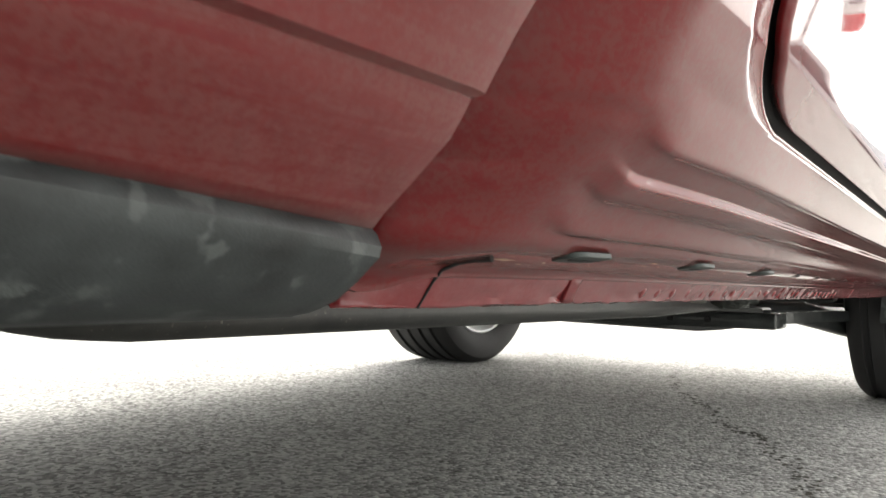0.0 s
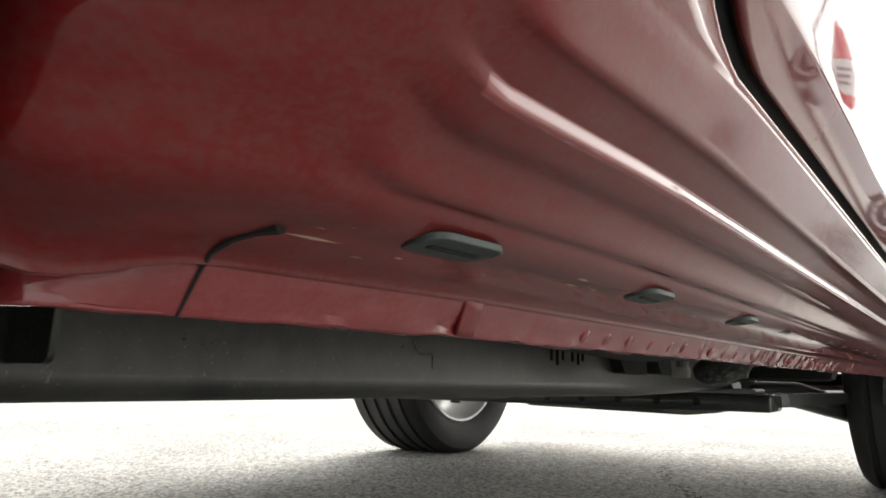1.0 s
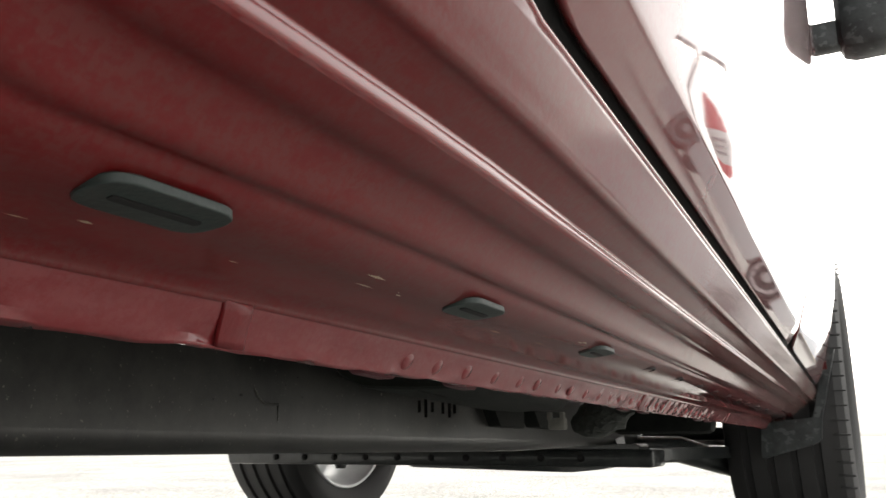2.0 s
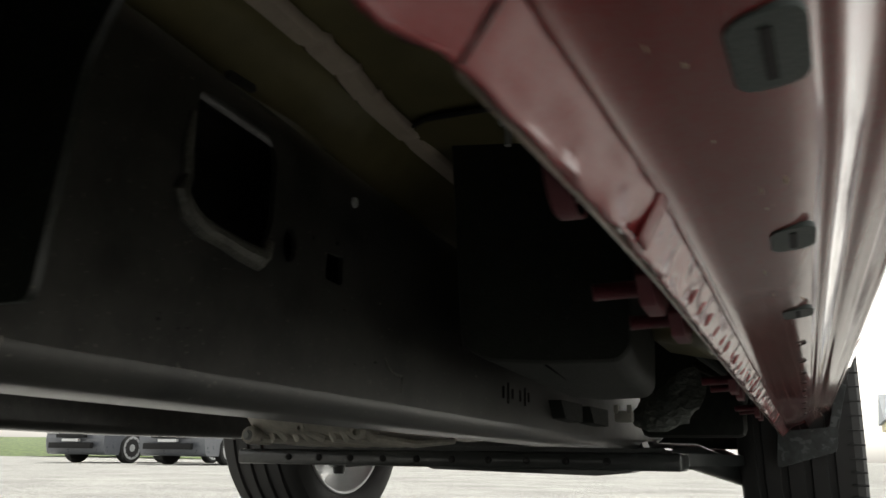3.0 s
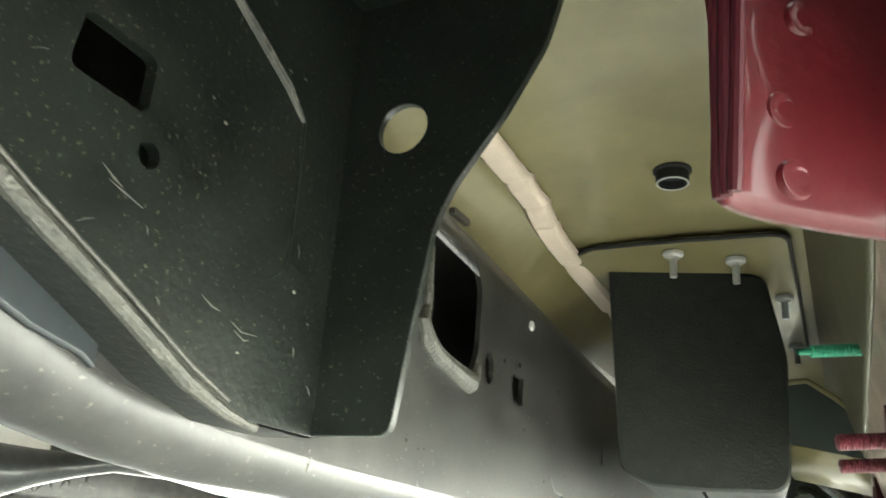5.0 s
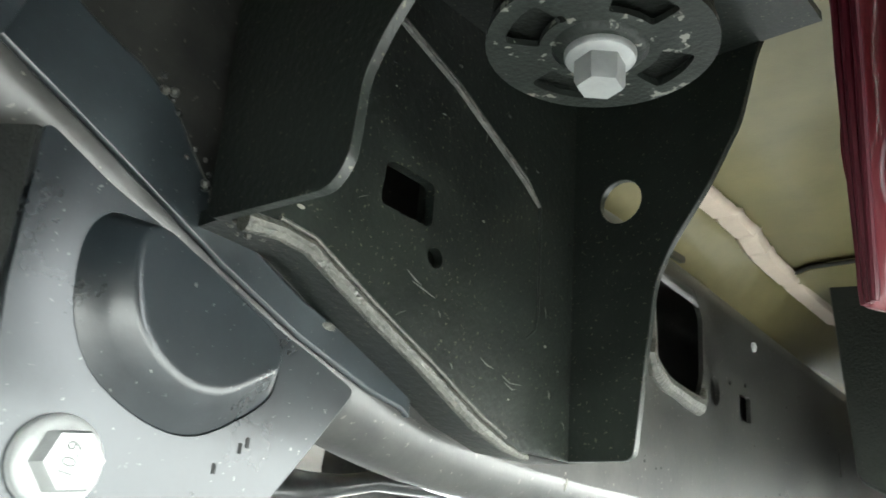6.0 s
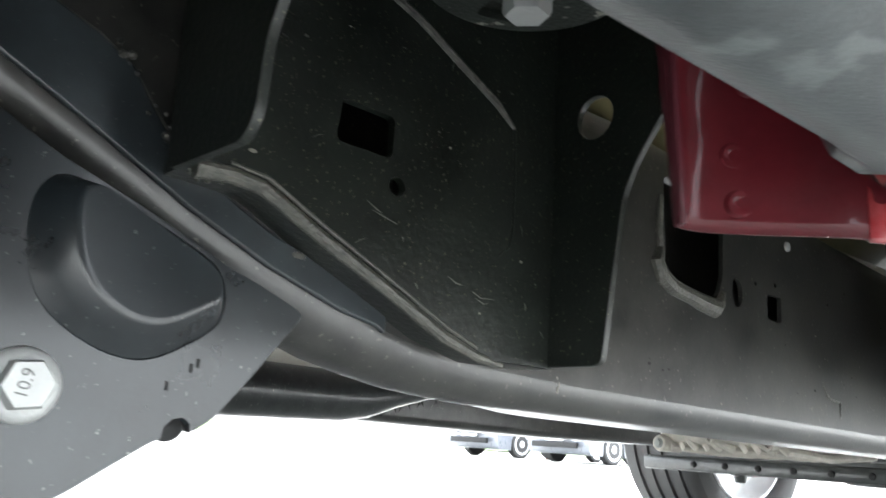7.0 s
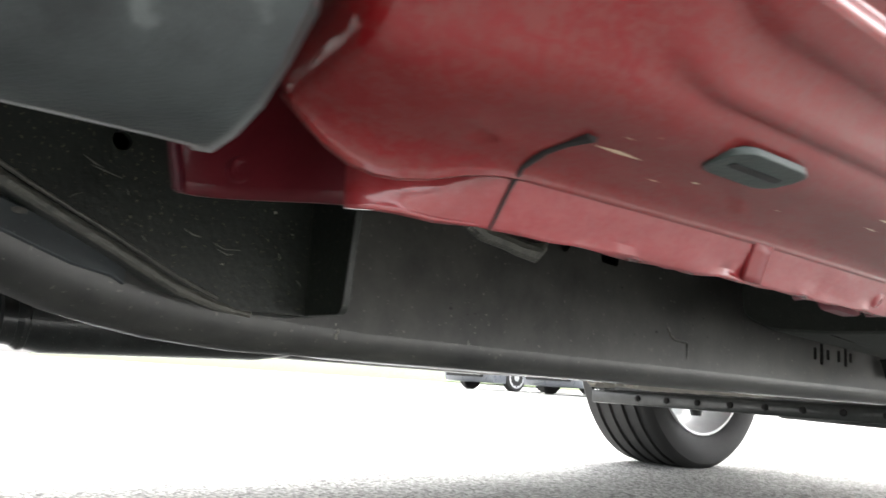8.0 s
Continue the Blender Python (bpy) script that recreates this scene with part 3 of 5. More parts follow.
# hanging flange with its spot welds
bm = bmesh.new()
FL = ((0.7712, 0.3048), (0.7690, 0.3030), (0.7668, 0.2998), (0.7643, 0.2962), (0.7620, 0.2928), (0.7603, 0.2902), (0.7596, 0.2891))


def flange_rows(ysf):
    rows = []
    for j, (x, z) in enumerate(FL):
        row = []
        for y in ysf:
            k = turn(y)
            chew = min(1.0, max(0.0, (y - 0.10) / 0.5)) * (1 < j)
            dent = 0.0013 * noise.noise((y * 38, j * 0.5, 3.0)) + 0.0019 * noise.noise((y * 95, j * 0.9, 4.0)) * max(0.0, 1 - abs(y - 0.03) / 0.22) + chew * 0.0016 * noise.noise((y * 130, j * 0.8, 9.0))
            wide = max(0.0, min(1.0, (y + 0.101) / 0.016))
            sink = 0.0058 * (1 - wide)
            row.append((0.7596 + (x - 0.7596) * wide - sink - 0.0010 - 0.041 * k + dent * min(1.0, j / 2.5) - 0.0012 * (j == 0) + 0.0012 * (1 - wide), y, z + 0.0008 * noise.noise((y * 40, 7, j)) * (j > 3)))
        rows.append(row)
    return rows


grid(bm, flange_rows([-0.1240 + 0.006 * i for i in range(321)]))
flange = thick(part("pinch_flange", bm, FLANGE, truck, "chalky red pinch-weld flange with dents"), 0.0018, 0)
for y in (0.049, 0.60, 1.15):
    bm = bmesh.new()
    rows = []
    for j, (x, z) in enumerate(FL[1:-1]):
        rows.append([(x - 0.0002 + lift, y + 0.0135 * u + 0.0016 * j - 0.006, z - lift) for u, lift in ((-0.5, 0.0002), (-0.44, 0.0008), (0.0, 0.0010), (0.40, 0.0008), (0.5, 0.0002))])
    grid(bm, rows)
    thick(part("weld_fold", bm, FOLD, flange, "deep red unfaded paint fold"), 0.0006, 0)
for k in range(26):
    y = 0.16 + k * 0.033 + 0.011 * noise.noise((k * 7.3, 1, 2))
    bm = bmesh.new()
    lathe(bm, [(0.0042, -0.0002), (0.0032, 0.0005), (0.0008, 0.0008)], pose(0.7633, y, 0.2945, 0, 124, 0), 10)
    part("spot_weld", bm, FLANGE, flange)
# joint slit in the sill
bm = bmesh.new()
tube(bm, [(0.7592, -0.0838, 0.2888), (0.7628, -0.0838, 0.2940), (0.7664, -0.0838, 0.2992), (0.7708, -0.0838, 0.3045), (0.779, -0.0835, 0.3076), (0.786, -0.0828, 0.3088), (0.793, -0.0818, 0.3097)],
     [0.0005, 0.0006, 0.0006, 0.0009, 0.0011, 0.0013, 0.0022], 8)
part("joint_slit", bm, SEAL, sill)
# oval plugs under the sill
for y, l in ((-0.0245, 0.0185), (0.139, 0.017), (0.312, 0.015)):
    bm = bmesh.new()
    m = pose(0.8035, y + 0.001, 0.3115, 0, 173, 0)
    o = [(u, v) for u, v in smooth_loop([(-0.0082, -l), (0.0082, -l), (0.0082, l), (-0.0082, l)], 0.0075, 5)]
    prism(bm, "z", o, -0.001, 0.0014)
    bm.transform(m)
    pl = rounded(part("sill_plug", bm, PLUG, sill, "grey-green oval rubber plug"), 0.0009, 3)
    bm = bmesh.new()
    prism(bm, "z", smooth_loop([(-0.0012, -l * 0.68), (0.0014, -l * 0.68), (0.0014, l * 0.68), (-0.0012, l * 0.68)], 0.001), 0.0013, 0.0018)
    bm.transform(m)
    part("slot", bm, SEAL, pl)
for y in (0.45, 0.56, 0.66, 0.76, 0.86, 0.96, 1.06, 1.18, 1.32):
    bm = bmesh.new()
    lathe(bm, [(0.0078, -0.001), (0.0076, 0.0006), (0.0066, 0.0009), (0.0058, 0.0), (0.0008, -0.0002)], pose(0.8015, y, 0.3116, 0, 173, 0) @ Matrix.Diagonal((0.85, 1.5, 1.0, 1.0)), 18)
    part("drain_hole", bm, SEAL, sill, "small dark drain hole")

random.seed(11)
for k in range(16):
    bm = bmesh.new()
    y, x = random.uniform(-0.10, 0.28), random.uniform(0.780, 0.806)
    l = random.uniform(0.004, 0.018)
    zz = lerp_table([(0.774, 0.3070), (0.779, 0.3082), (0.790, 0.3098), (0.803, 0.3118), (0.8105, 0.3155)], x)
    tube(bm, [(x, y - l, zz), (x + 0.0006, y, zz - 0.0002), (x + 0.0002, y + l, zz)], [0.0002, random.uniform(0.0004, 0.0010), 0.0002], 6)
    part("scuff_mark", bm, SCUFF, sill, "pale tan scuff")

# closing end of the sill at the back of the cab, its rear edge leaning back
LEAN = [(0.2935, -0.1520), (0.33, -0.1620), (0.36, -0.1685), (0.44, -0.174)]
bm = bmesh.new()
rows = []
for v in range(37):
    row = []
    for u in range(41):
        back = lerp_table(LEAN, 0.2935 + 0.13 * v / 36)
        y = back + (-0.083 - back) * u / 40
        foot = lerp_table(FOOT, y)
        z = foot + (0.424 - foot) * v / 36
        row.append((plate_x(y, z) + 0.0012 * noise.noise((y * 60, z * 60, 2)) * min(1.0, v / 4), y, z))
    rows.append(row)
grid(bm, rows)
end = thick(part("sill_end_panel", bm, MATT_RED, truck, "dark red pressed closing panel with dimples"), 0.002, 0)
# folded edges in a darker red: their shade is put into the colour
for k in range(3):
    bm = bmesh.new()
    run = [(0.7120 + 0.06 * (z - 0.2945) + 0.0026 * k * min(1.0, 0.55 + 9 * (z - 0.2945)), lerp_table(LEAN, z) - 0.0006 - 0.0012 * k, z) for z in (0.44, 0.40, 0.37, 0.35, 0.33, 0.315, 0.304, 0.296, 0.2925)]
    tube(bm, run, [(0.0011, 0.0015, 0.0012)[k]] * 7 + [0.0014, 0.0011], 10)
    part("sheet_edge", bm, EDGE_SHADE, end, "folded red sheet edge, darkened in colour for shade")
for y, z in ((-0.1415, 0.2995), (-0.1425, 0.3125), (-0.1405, 0.3320)):
    bm = bmesh.new()
    x = plate_x(y, z) + 0.0013 + max(0.0, 0.0012 * noise.noise((y * 60, z * 60, 2)))
    lathe(bm, [(0.0050, -0.0022), (0.0044, -0.0006), (0.0034, 0.0003), (0.0022, 0.0004), (0.0012, -0.0001), (0.0003, -0.0003)], pose(x, y, z, 0, 90, -45), 18)
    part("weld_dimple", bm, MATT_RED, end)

# inner sill, studs and brackets
bm = bmesh.new()
grid(bm, [[(x, y, z) for y in [-0.075, -0.05, 0.0] + [0.1 * i for i in range(1, 19)]] for x, z in
          ((0.7556, 0.2912), (0.7540, 0.298), (0.7500, 0.315), (0.7455, 0.335), (0.7375, 0.365), (0.7285, 0.40), (0.7205, 0.44), (0.7135, 0.475), (0.7080, 0.500), (0.7050, 0.508))])
inner = thick(part("inner_sill", bm, PINKISH, truck, "inner sill with red overspray"), 0.0015, 0)
# upper wall in olive primer, its colour darkened to hold the shade
bm = bmesh.new()
grid(bm, [[(x, y, z) for y in [-0.075, -0.05, 0.0] + [0.1 * i for i in range(1, 19)]] for x, z in ((0.7378, 0.358), (0.7355, 0.365), (0.7265, 0.40), (0.7185, 0.44), (0.7115, 0.475), (0.7060, 0.500), (0.7028, 0.508))])
thick(part("inner_sill_upper", bm, OLIVE_SHADE, inner, "olive upper part of the inner sill, darkened in colour for shade"), 0.0012, 0)
for y in (0.180, 0.270, 0.62, 0.70, 1.02, 1.10):
    bm = bmesh.new()
    run = [i / 44 for i in range(45)]
    tube(bm, [(0.750 - 0.033 * u, y - 0.008 * u, 0.304 - 0.0025 * u) for u in run], [0.0043 if i % 2 else 0.0036 for i in range(44)] + [0.0030], 12)
    part("stud", bm, PIN, inner, "red painted threaded stud")
for y in (0.180, 0.270, 0.62, 0.70, 1.02, 1.10):
    bm = bmesh.new()
    prism(bm, "x", smooth_loop([(y - 0.045, 0.300), (y - 0.034, 0.2895), (y - 0.008, 0.2885), (y + 0.012, 0.306), (y + 0.006, 0.334), (y - 0.010, 0.337)], 0.003), 0.7430, 0.7495)
    rounded(part("stud_bracket", bm, DARKRED, inner, "dark red stud bracket"), 0.0012, 2)
# red-edged stiffener and hanging tab inside the sill
bm = bmesh.new()
prism(bm, "x", smooth_loop([(-0.072, 0.352), (0.008, 0.339), (0.021, 0.341), (0.020, 0.349), (0.014, 0.352), (0.022, 0.358), (0.020, 0.44), (-0.072, 0.44)], 0.004), 0.7430, 0.7475)
rounded(part("inner_stiffener", bm, PINKISH, inner, "pinkish oversprayed stiffener"), 0.0015, 2)
bm = bmesh.new()
tube(bm, [(0.7430, -0.072, 0.351), (0.7428, 0.006, 0.3385), (0.7428, 0.0205, 0.340), (0.7430, 0.0205, 0.349), (0.7430, 0.014, 0.3525), (0.7430, -0.04, 0.357)], 0.0013, 8)
tube(bm, [(0.7430, 0.0225, 0.358), (0.7430, 0.0205, 0.44)], 0.0013, 8)
part("painted_edge", bm, DARKRED, inner, "dark red painted edge")
bm = bmesh.new()
prism(bm, "x", smooth_loop([(0.000, 0.314), (0.004, 0.299), (0.012, 0.2915), (0.024, 0.2915), (0.031, 0.299), (0.034, 0.314)], 0.006, 4), 0.7445, 0.7505)
rounded(part("hanging_tab", bm, DARKRED, inner, "rounded red hanging tab"), 0.0014, 2)
for y, z in ((0.262, 0.370), (0.70, 0.36), (1.1, 0.36)):
    bm = bmesh.new()
    tube(bm, [(0.738 - 0.031 * i / 36, y - 0.016 * i / 36, z - 0.004 * i / 36) for i in range(37)], [0.0040 if i % 2 else 0.0033 for i in range(37)], 12)
    tube(bm, [(0.707, y - 0.016, z - 0.004), (0.700, y - 0.019, z - 0.005)], [0.0025, 0.0018], 10)
    part("threaded_stud", bm, GREEN, inner, "green coated stud")

# floor
bm = bmesh.new()
xs = [0.750, 0.742, 0.729, 0.723, 0.716, 0.705, 0.695, 0.682, 0.665, 0.645, 0.60, 0.585, 0.575, 0.56, 0.545, 0.53, 0.505, 0.490, 0.46, 0.30, 0.22, 0.15, -0.15, -0.22, -0.30, -0.74]
hz = [0.5135, 0.5130, 0.5095, 0.5065, 0.5035, 0.501, 0.5, 0.5, 0.5, 0.5, 0.5, 0.5, 0.5, 0.5, 0.4995, 0.4985, 0.4975, 0.4935, 0.470, 0.470, 0.50, 0.56, 0.56, 0.5, 0.475, 0.48]
ysg = [-0.14 + 0.0125 * i for i in range(48)] + [0.5 + 0.05 * i for i in range(28)]
rows = []
for y in ysg:
    step = max(0.0, min(1.0, (0.345 - y) / 0.07))
    step = step * step * (3 - 2 * step)
    fall = -0.012 * max(0, 1 - abs(y + 0.05) / 0.06)
    swell = fall + 0.0045 * step
    near = max(0.0, min(1.0, (y - 0.30) / 0.12))
    rows.append([(x, y, z + (fall if 0.56 < x < 0.71 else 0) + (swell - fall) * max(0.0, min(1.0, (0.695 - x) / 0.05, (x - 0.575) / 0.03)) - near * (0.022 if 0.2 < x < 0.48 else 0)) for x, z in zip(xs, hz)])
grid(bm, rows)
floor_pan = thick(part("floor_pan", bm, KHAKI, truck, "khaki primed steel floor pan"), 0.002, 0)
bm = bmesh.new()
strip = [(0.5195, -0.10, 0.4995), (0.5165, 0.14, 0.4995), (0.5135, 0.225, 0.4993), (0.5110, 0.268, 0.4990), (0.5030, 0.310, 0.4982), (0.4970, 0.40, 0.4975), (0.4920, 0.55, 0.4960), (0.482, 0.80, 0.494), (0.465, 1.3, 0.482)]
rows = [[(x + 0.004 - 0.010 + 0.002 * noise.noise((y * 60, 1, 1)), y, z - 0.004), (x - 0.003, y, z - 0.0075), (x + 0.009, y, z - 0.0075), (x + 0.013 + 0.002 * noise.noise((y * 60, 5, 1)), y, z - 0.003)]
        for x, y, z in [tuple(Vector(a).lerp(Vector(b), t / 8)) for a, b in zip(strip, strip[1:]) for t in range(9)]]
grid(bm, rows)
thick(part("floor_seam", bm, BEIGE, floor_pan, "beige sealed seam strip"), 0.003, 1)
bm = bmesh.new()
lathe(bm, [(0.0135, 0), (0.0135, 0.0030), (0.0115, 0.0040), (0.0115, 0.0115), (0.0095, 0.0120), (0.0085, 0.0060), (0.002, 0.0055)], pose(0.6195, 0.260, 0.5045, 180), 28)
plug = part("drain_plug", bm, SEAL, floor_pan, "black rubber drain plug")
bm = bmesh.new()
tube(bm, [(0.6195 + 0.0108 * math.cos(a * math.pi / 14), 0.260 + 0.0108 * math.sin(a * math.pi / 14), 0.4927) for a in range(29)], 0.0007, 8)
part("rim", bm, STEEL, plug)

# stiffener plate round the shield
bm = bmesh.new()
prism(bm, "z", smooth_loop([(0.506, 0.383), (0.528, 0.369), (0.600, 0.371), (0.676, 0.377), (0.6815, 0.388), (0.676, 0.55), (0.668, 0.735), (0.50, 0.735)], 0.008), 0.4905, 0.496)
plate = rounded(part("stiffener_plate", bm, KHAKI, truck, "khaki stiffener plate bolted under the floor"), 0.002)
bm = bmesh.new()
pts = [(0.505, 0.385, 0.4925), (0.511, 0.377, 0.4925), (0.528, 0.3675, 0.4925), (0.60, 0.3695, 0.4925), (0.67, 0.3755, 0.4925), (0.679, 0.379, 0.4925), (0.683, 0.389, 0.4925), (0.6775, 0.55, 0.4925), (0.6695, 0.735, 0.4925)]
tube(bm, pts, 0.0019, 8)
part("sealant_bead", bm, SEAL, plate)
for x, y in ((0.592, 0.388), (0.638, 0.417), (0.665, 0.533), (0.659, 0.72)):
    bm = bmesh.new()
    m = pose(x, y, 0.4895, 180)
    hex_head(bm, m, 0.010, 0.006, 0.0085)
    tube(bm, [m @ Vector((0, 0, 0.005)), m @ Vector((0, 0, 0.022))], 0.003, 10)
    part("plate_bolt", bm, STEEL, plate, "small zinc bolt")

bm = bmesh.new()
prism(bm, "y", smooth_loop([(0.640, 0.427), (0.672, 0.430), (0.698, 0.411), (0.718, 0.392), (0.722, 0.352), (0.640, 0.370)], 0.006), 0.640, 0.646)
well = part("footwell_front", bm, SEALGREEN, truck, "dark green coated footwell front")
bm = bmesh.new()
tube(bm, [(0.640, 0.6385, 0.428), (0.672, 0.6385, 0.431), (0.698, 0.6385, 0.412), (0.718, 0.6385, 0.393)], 0.003, 8)
part("rim", bm, KHAKI, well)
bm = bmesh.new()
grid(bm, [[(x, y, z - 0.20 * (x - 0.64)) for x in (0.640, 0.69, 0.722)] for y, z in ((0.640, 0.369), (0.70, 0.352), (0.80, 0.35), (0.86, 0.37))])
thick(part("footwell_underside", bm, KHAKI, well), 0.002, 0)

# black shield box beside the rail
bm = bmesh.new()
sect = smooth_loop([(0.524, 0.4985), (0.575, 0.500), (0.632, 0.4965), (0.656, 0.4865), (0.669, 0.416), (0.6650, 0.312), (0.656, 0.3025), (0.600, 0.3010), (0.556, 0.3030), (0.534, 0.315)], 0.007)
rows = []
for y, k in ((0.425, 0.975), (0.428, 0.995), (0.434, 1.0), (0.56, 1.0), (0.70, 1.0), (0.725, 0.985), (0.735, 0.95)):
    rows.append([(0.60 + (x - 0.60) * k - (0.10 if x > 0.6 else 0.033) * (y - 0.43), y + 0.30 * (x - 0.524) * (y < 0.5), 0.385 + (z - 0.385) * k - 0.012 * (y - 0.43) / 0.3 * (z < 0.35)) for x, z in sect])
vs = grid(bm, [r + [r[0]] for r in rows])
bmesh.ops.remove_doubles(bm, verts=bm.verts, dist=1e-5)
bmesh.ops.holes_fill(bm, edges=bm.edges)
shield = part("canister_shield", bm, SHIELD, truck, "matt black plastic shield box")
for y0, y1 in ((0.845, 0.945), (0.985, 1.09)):
    bm = bmesh.new()
    prism(bm, "x", smooth_loop([(y0 + 0.02, 0.277), (y1, 0.275), (y1, 0.300), (y0, 0.300)], 0.004), 0.470, 0.492)
    part("hose_clip", bm, SHIELD, shield)

# ladder frame
def rail_low(y):
    return lerp_table([(-2.2, 0.47), (-0.75, 0.47), (-0.60, 0.46), (-0.45, 0.42), (-0.35, 0.378), (-0.3, 0.354), (-0.25, 0.328), (-0.2, 0.301), (-0.16, 0.283),
                       (-0.12, 0.2690), (-0.08, 0.2610), (-0.03, 0.2565), (0.05, 0.256), (0.4, 0.252), (1.0, 0.245), (1.7, 0.25), (2.1, 0.32), (3.0, 0.34)], y)


def rail_top(y):
    return rail_low(y) + lerp_table([(-0.6, 0.15), (-0.2, 0.19), (0.1, 0.204), (0.5, 0.186), (1.2, 0.17), (3, 0.15)], y)


RY = sorted({round(v, 4) for v in [-1.6, -1.2, -0.9] + [-0.75 + 0.025 * i for i in range(34)] + [0.1 + 0.06 * i for i in range(20)] + [1.3 + 0.1 * i for i in range(15)]})


def bend(y):
    """Radius of the lower edges."""
    return lerp_table([(-0.14, 0.025), (-0.04, 0.019), (0.05, 0.0155)], y)


CR = 0.022
for sgn in (1, -1):
    bm = bmesh.new()
    rows = []
    for y in RY:
        a, b = rail_low(y), rail_top(y)
        wav = 0.0008 * noise.noise((y * 9, 0, sgn))
        sec = [(0.500 + wav, b - CR - 0.012), (0.500 + wav, b - CR)]
        sec += [(0.5 - CR + CR * math.cos(k), b - CR + CR * math.sin(k)) for k in (math.pi / 2 * i / 6 for i in range(1, 7))]
        sec += [(0.42 + CR - CR * math.sin(k), b - CR + CR * math.cos(k)) for k in (math.pi / 2 * i / 4 for i in range(5))]
        rise = lerp_table([(-0.3, 0.045), (-0.13, 0.042), (-0.09, 0.030), (-0.05, 0.016), (0.0, 0.005), (0.06, 0.0)], y)
        cb = bend(y)
        sec += [(0.42 + cb - cb * math.cos(k), a + rise + cb - cb * math.sin(k)) for k in (math.pi / 2 * i / 4 for i in range(5))]
        sec += [(0.5 - cb + cb * math.sin(k), a + cb - cb * math.cos(k)) for k in (math.pi / 2 * i / 6 for i in range(7))]
        sec.append((0.500, a + cb + 0.006))
        rows.append([(sgn * x, y, z) for x, z in sec])
    grid(bm, rows)
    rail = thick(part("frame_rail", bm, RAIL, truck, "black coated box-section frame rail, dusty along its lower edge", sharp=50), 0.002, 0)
    # outer web, with its openings on the near side
    outer = [(y, rail_low(y) + bend(y)) for y in RY] + [(y, rail_top(y) - CR) for y in reversed(RY)]
    holes = []
    if sgn == 1:
        holes = [smooth_loop([(0.141, 0.428), (0.206, 0.431), (0.220, 0.411), (0.219, 0.368), (0.2125, 0.354), (0.205, 0.3515), (0.146, 0.3545), (0.139, 0.3655), (0.144, 0.376), (0.140, 0.39)], 0.005, 3),
                 # unseen opening added behind the bracket, keeps the bracket's holes black
                 smooth_loop([(-0.175, 0.338), (-0.095, 0.338), (-0.095, 0.412), (-0.175, 0.412)], 0.01, 3),
                 circle2(0.2395, 0.360, 0.0113, 18, 0.0082),
                 smooth_loop([(0.286, 0.3465), (0.309, 0.346), (0.3095, 0.3675), (0.286, 0.3665)], 0.003, 3),
                 smooth_loop([(0.165, 0.4465), (0.192, 0.4475), (0.192, 0.4525), (0.165, 0.4515)], 0.002, 3),
                 circle2(0.268, 0.372, 0.002, 8), circle2(0.30, 0.376, 0.002, 8),
                 smooth_loop([(0.541, 0.331), (0.545, 0.331), (0.545, 0.359), (0.541, 0.359)], 0.001, 2)]
        for yy, h in ((0.668, 0.007), (0.684, 0.012), (0.700, 0.006), (0.728, 0.007), (0.746, 0.011), (0.760, 0.006)):
            holes.append(smooth_loop([(yy - 0.004, 0.297 - h), (yy + 0.004, 0.297 - h), (yy + 0.004, 0.297 + h), (yy - 0.004, 0.297 + h)], 0.002, 2))
    bm = bmesh.new()
    prism(bm, "x", outer, sgn * 0.4975, sgn * 0.5013, holes)
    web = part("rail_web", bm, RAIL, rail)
    if sgn == -1:
        for ob in (rail, web):
            for v in ob.data.vertices:
                v.co.z += 0.014
    if sgn == 1:
        near_rail, near_web = rail, web

# rolled collar of the large opening
bm = bmesh.new()
tube(bm, [(0.5022, y, z) for y, z in ((0.136, 0.412), (0.134, 0.39), (0.136, 0.374), (0.131, 0.364), (0.137, 0.3545), (0.150, 0.3490), (0.170, 0.3465), (0.186, 0.3440), (0.204, 0.3425), (0.2125, 0.348), (0.2165, 0.356))],
     [0.002, 0.0036, 0.0034, 0.0056, 0.0066, 0.0062, 0.0058, 0.0066, 0.0074, 0.0045, 0.0028], 10)
part("opening_collar", bm, WELD, near_rail, "rough rolled collar of the opening")
bm = bmesh.new()
lathe(bm, [(0.0045, 0), (0.0038, 0.0025), (0.0015, 0.0036)], pose(0.5005, 0.322, 0.4130, 0, 90, 0), 14)
part("rivet", bm, STEEL, near_rail)
# seam weld on the rail
bm = bmesh.new()
tube(bm, [(0.5012, 0.381, 0.302), (0.5014, 0.386, 0.2955), (0.5016, 0.393, 0.2915), (0.5014, 0.412, 0.2905), (0.5010, 0.413, 0.2805), (0.4985, 0.413, 0.2665), (0.49, 0.414, 0.2565), (0.45, 0.414, 0.2542)], 0.0012, 8)
part("seam_weld", bm, WELD, near_rail)
for y, z0, z1 in ((0.018, 0.275, 0.268), (0.024, 0.274, 0.269), (0.0335, 0.276, 0.267), (0.0355, 0.273, 0.268), (0.0345, 0.270, 0.2665)):
    bm = bmesh.new()
    tube(bm, [(0.5008, y, z0), (0.4995, y + 0.001, z1)], 0.0004 + 0.0004 * (y > 0.03), 6)
    part("scratch_mark", bm, CHIP, near_rail, "bare metal scratch")

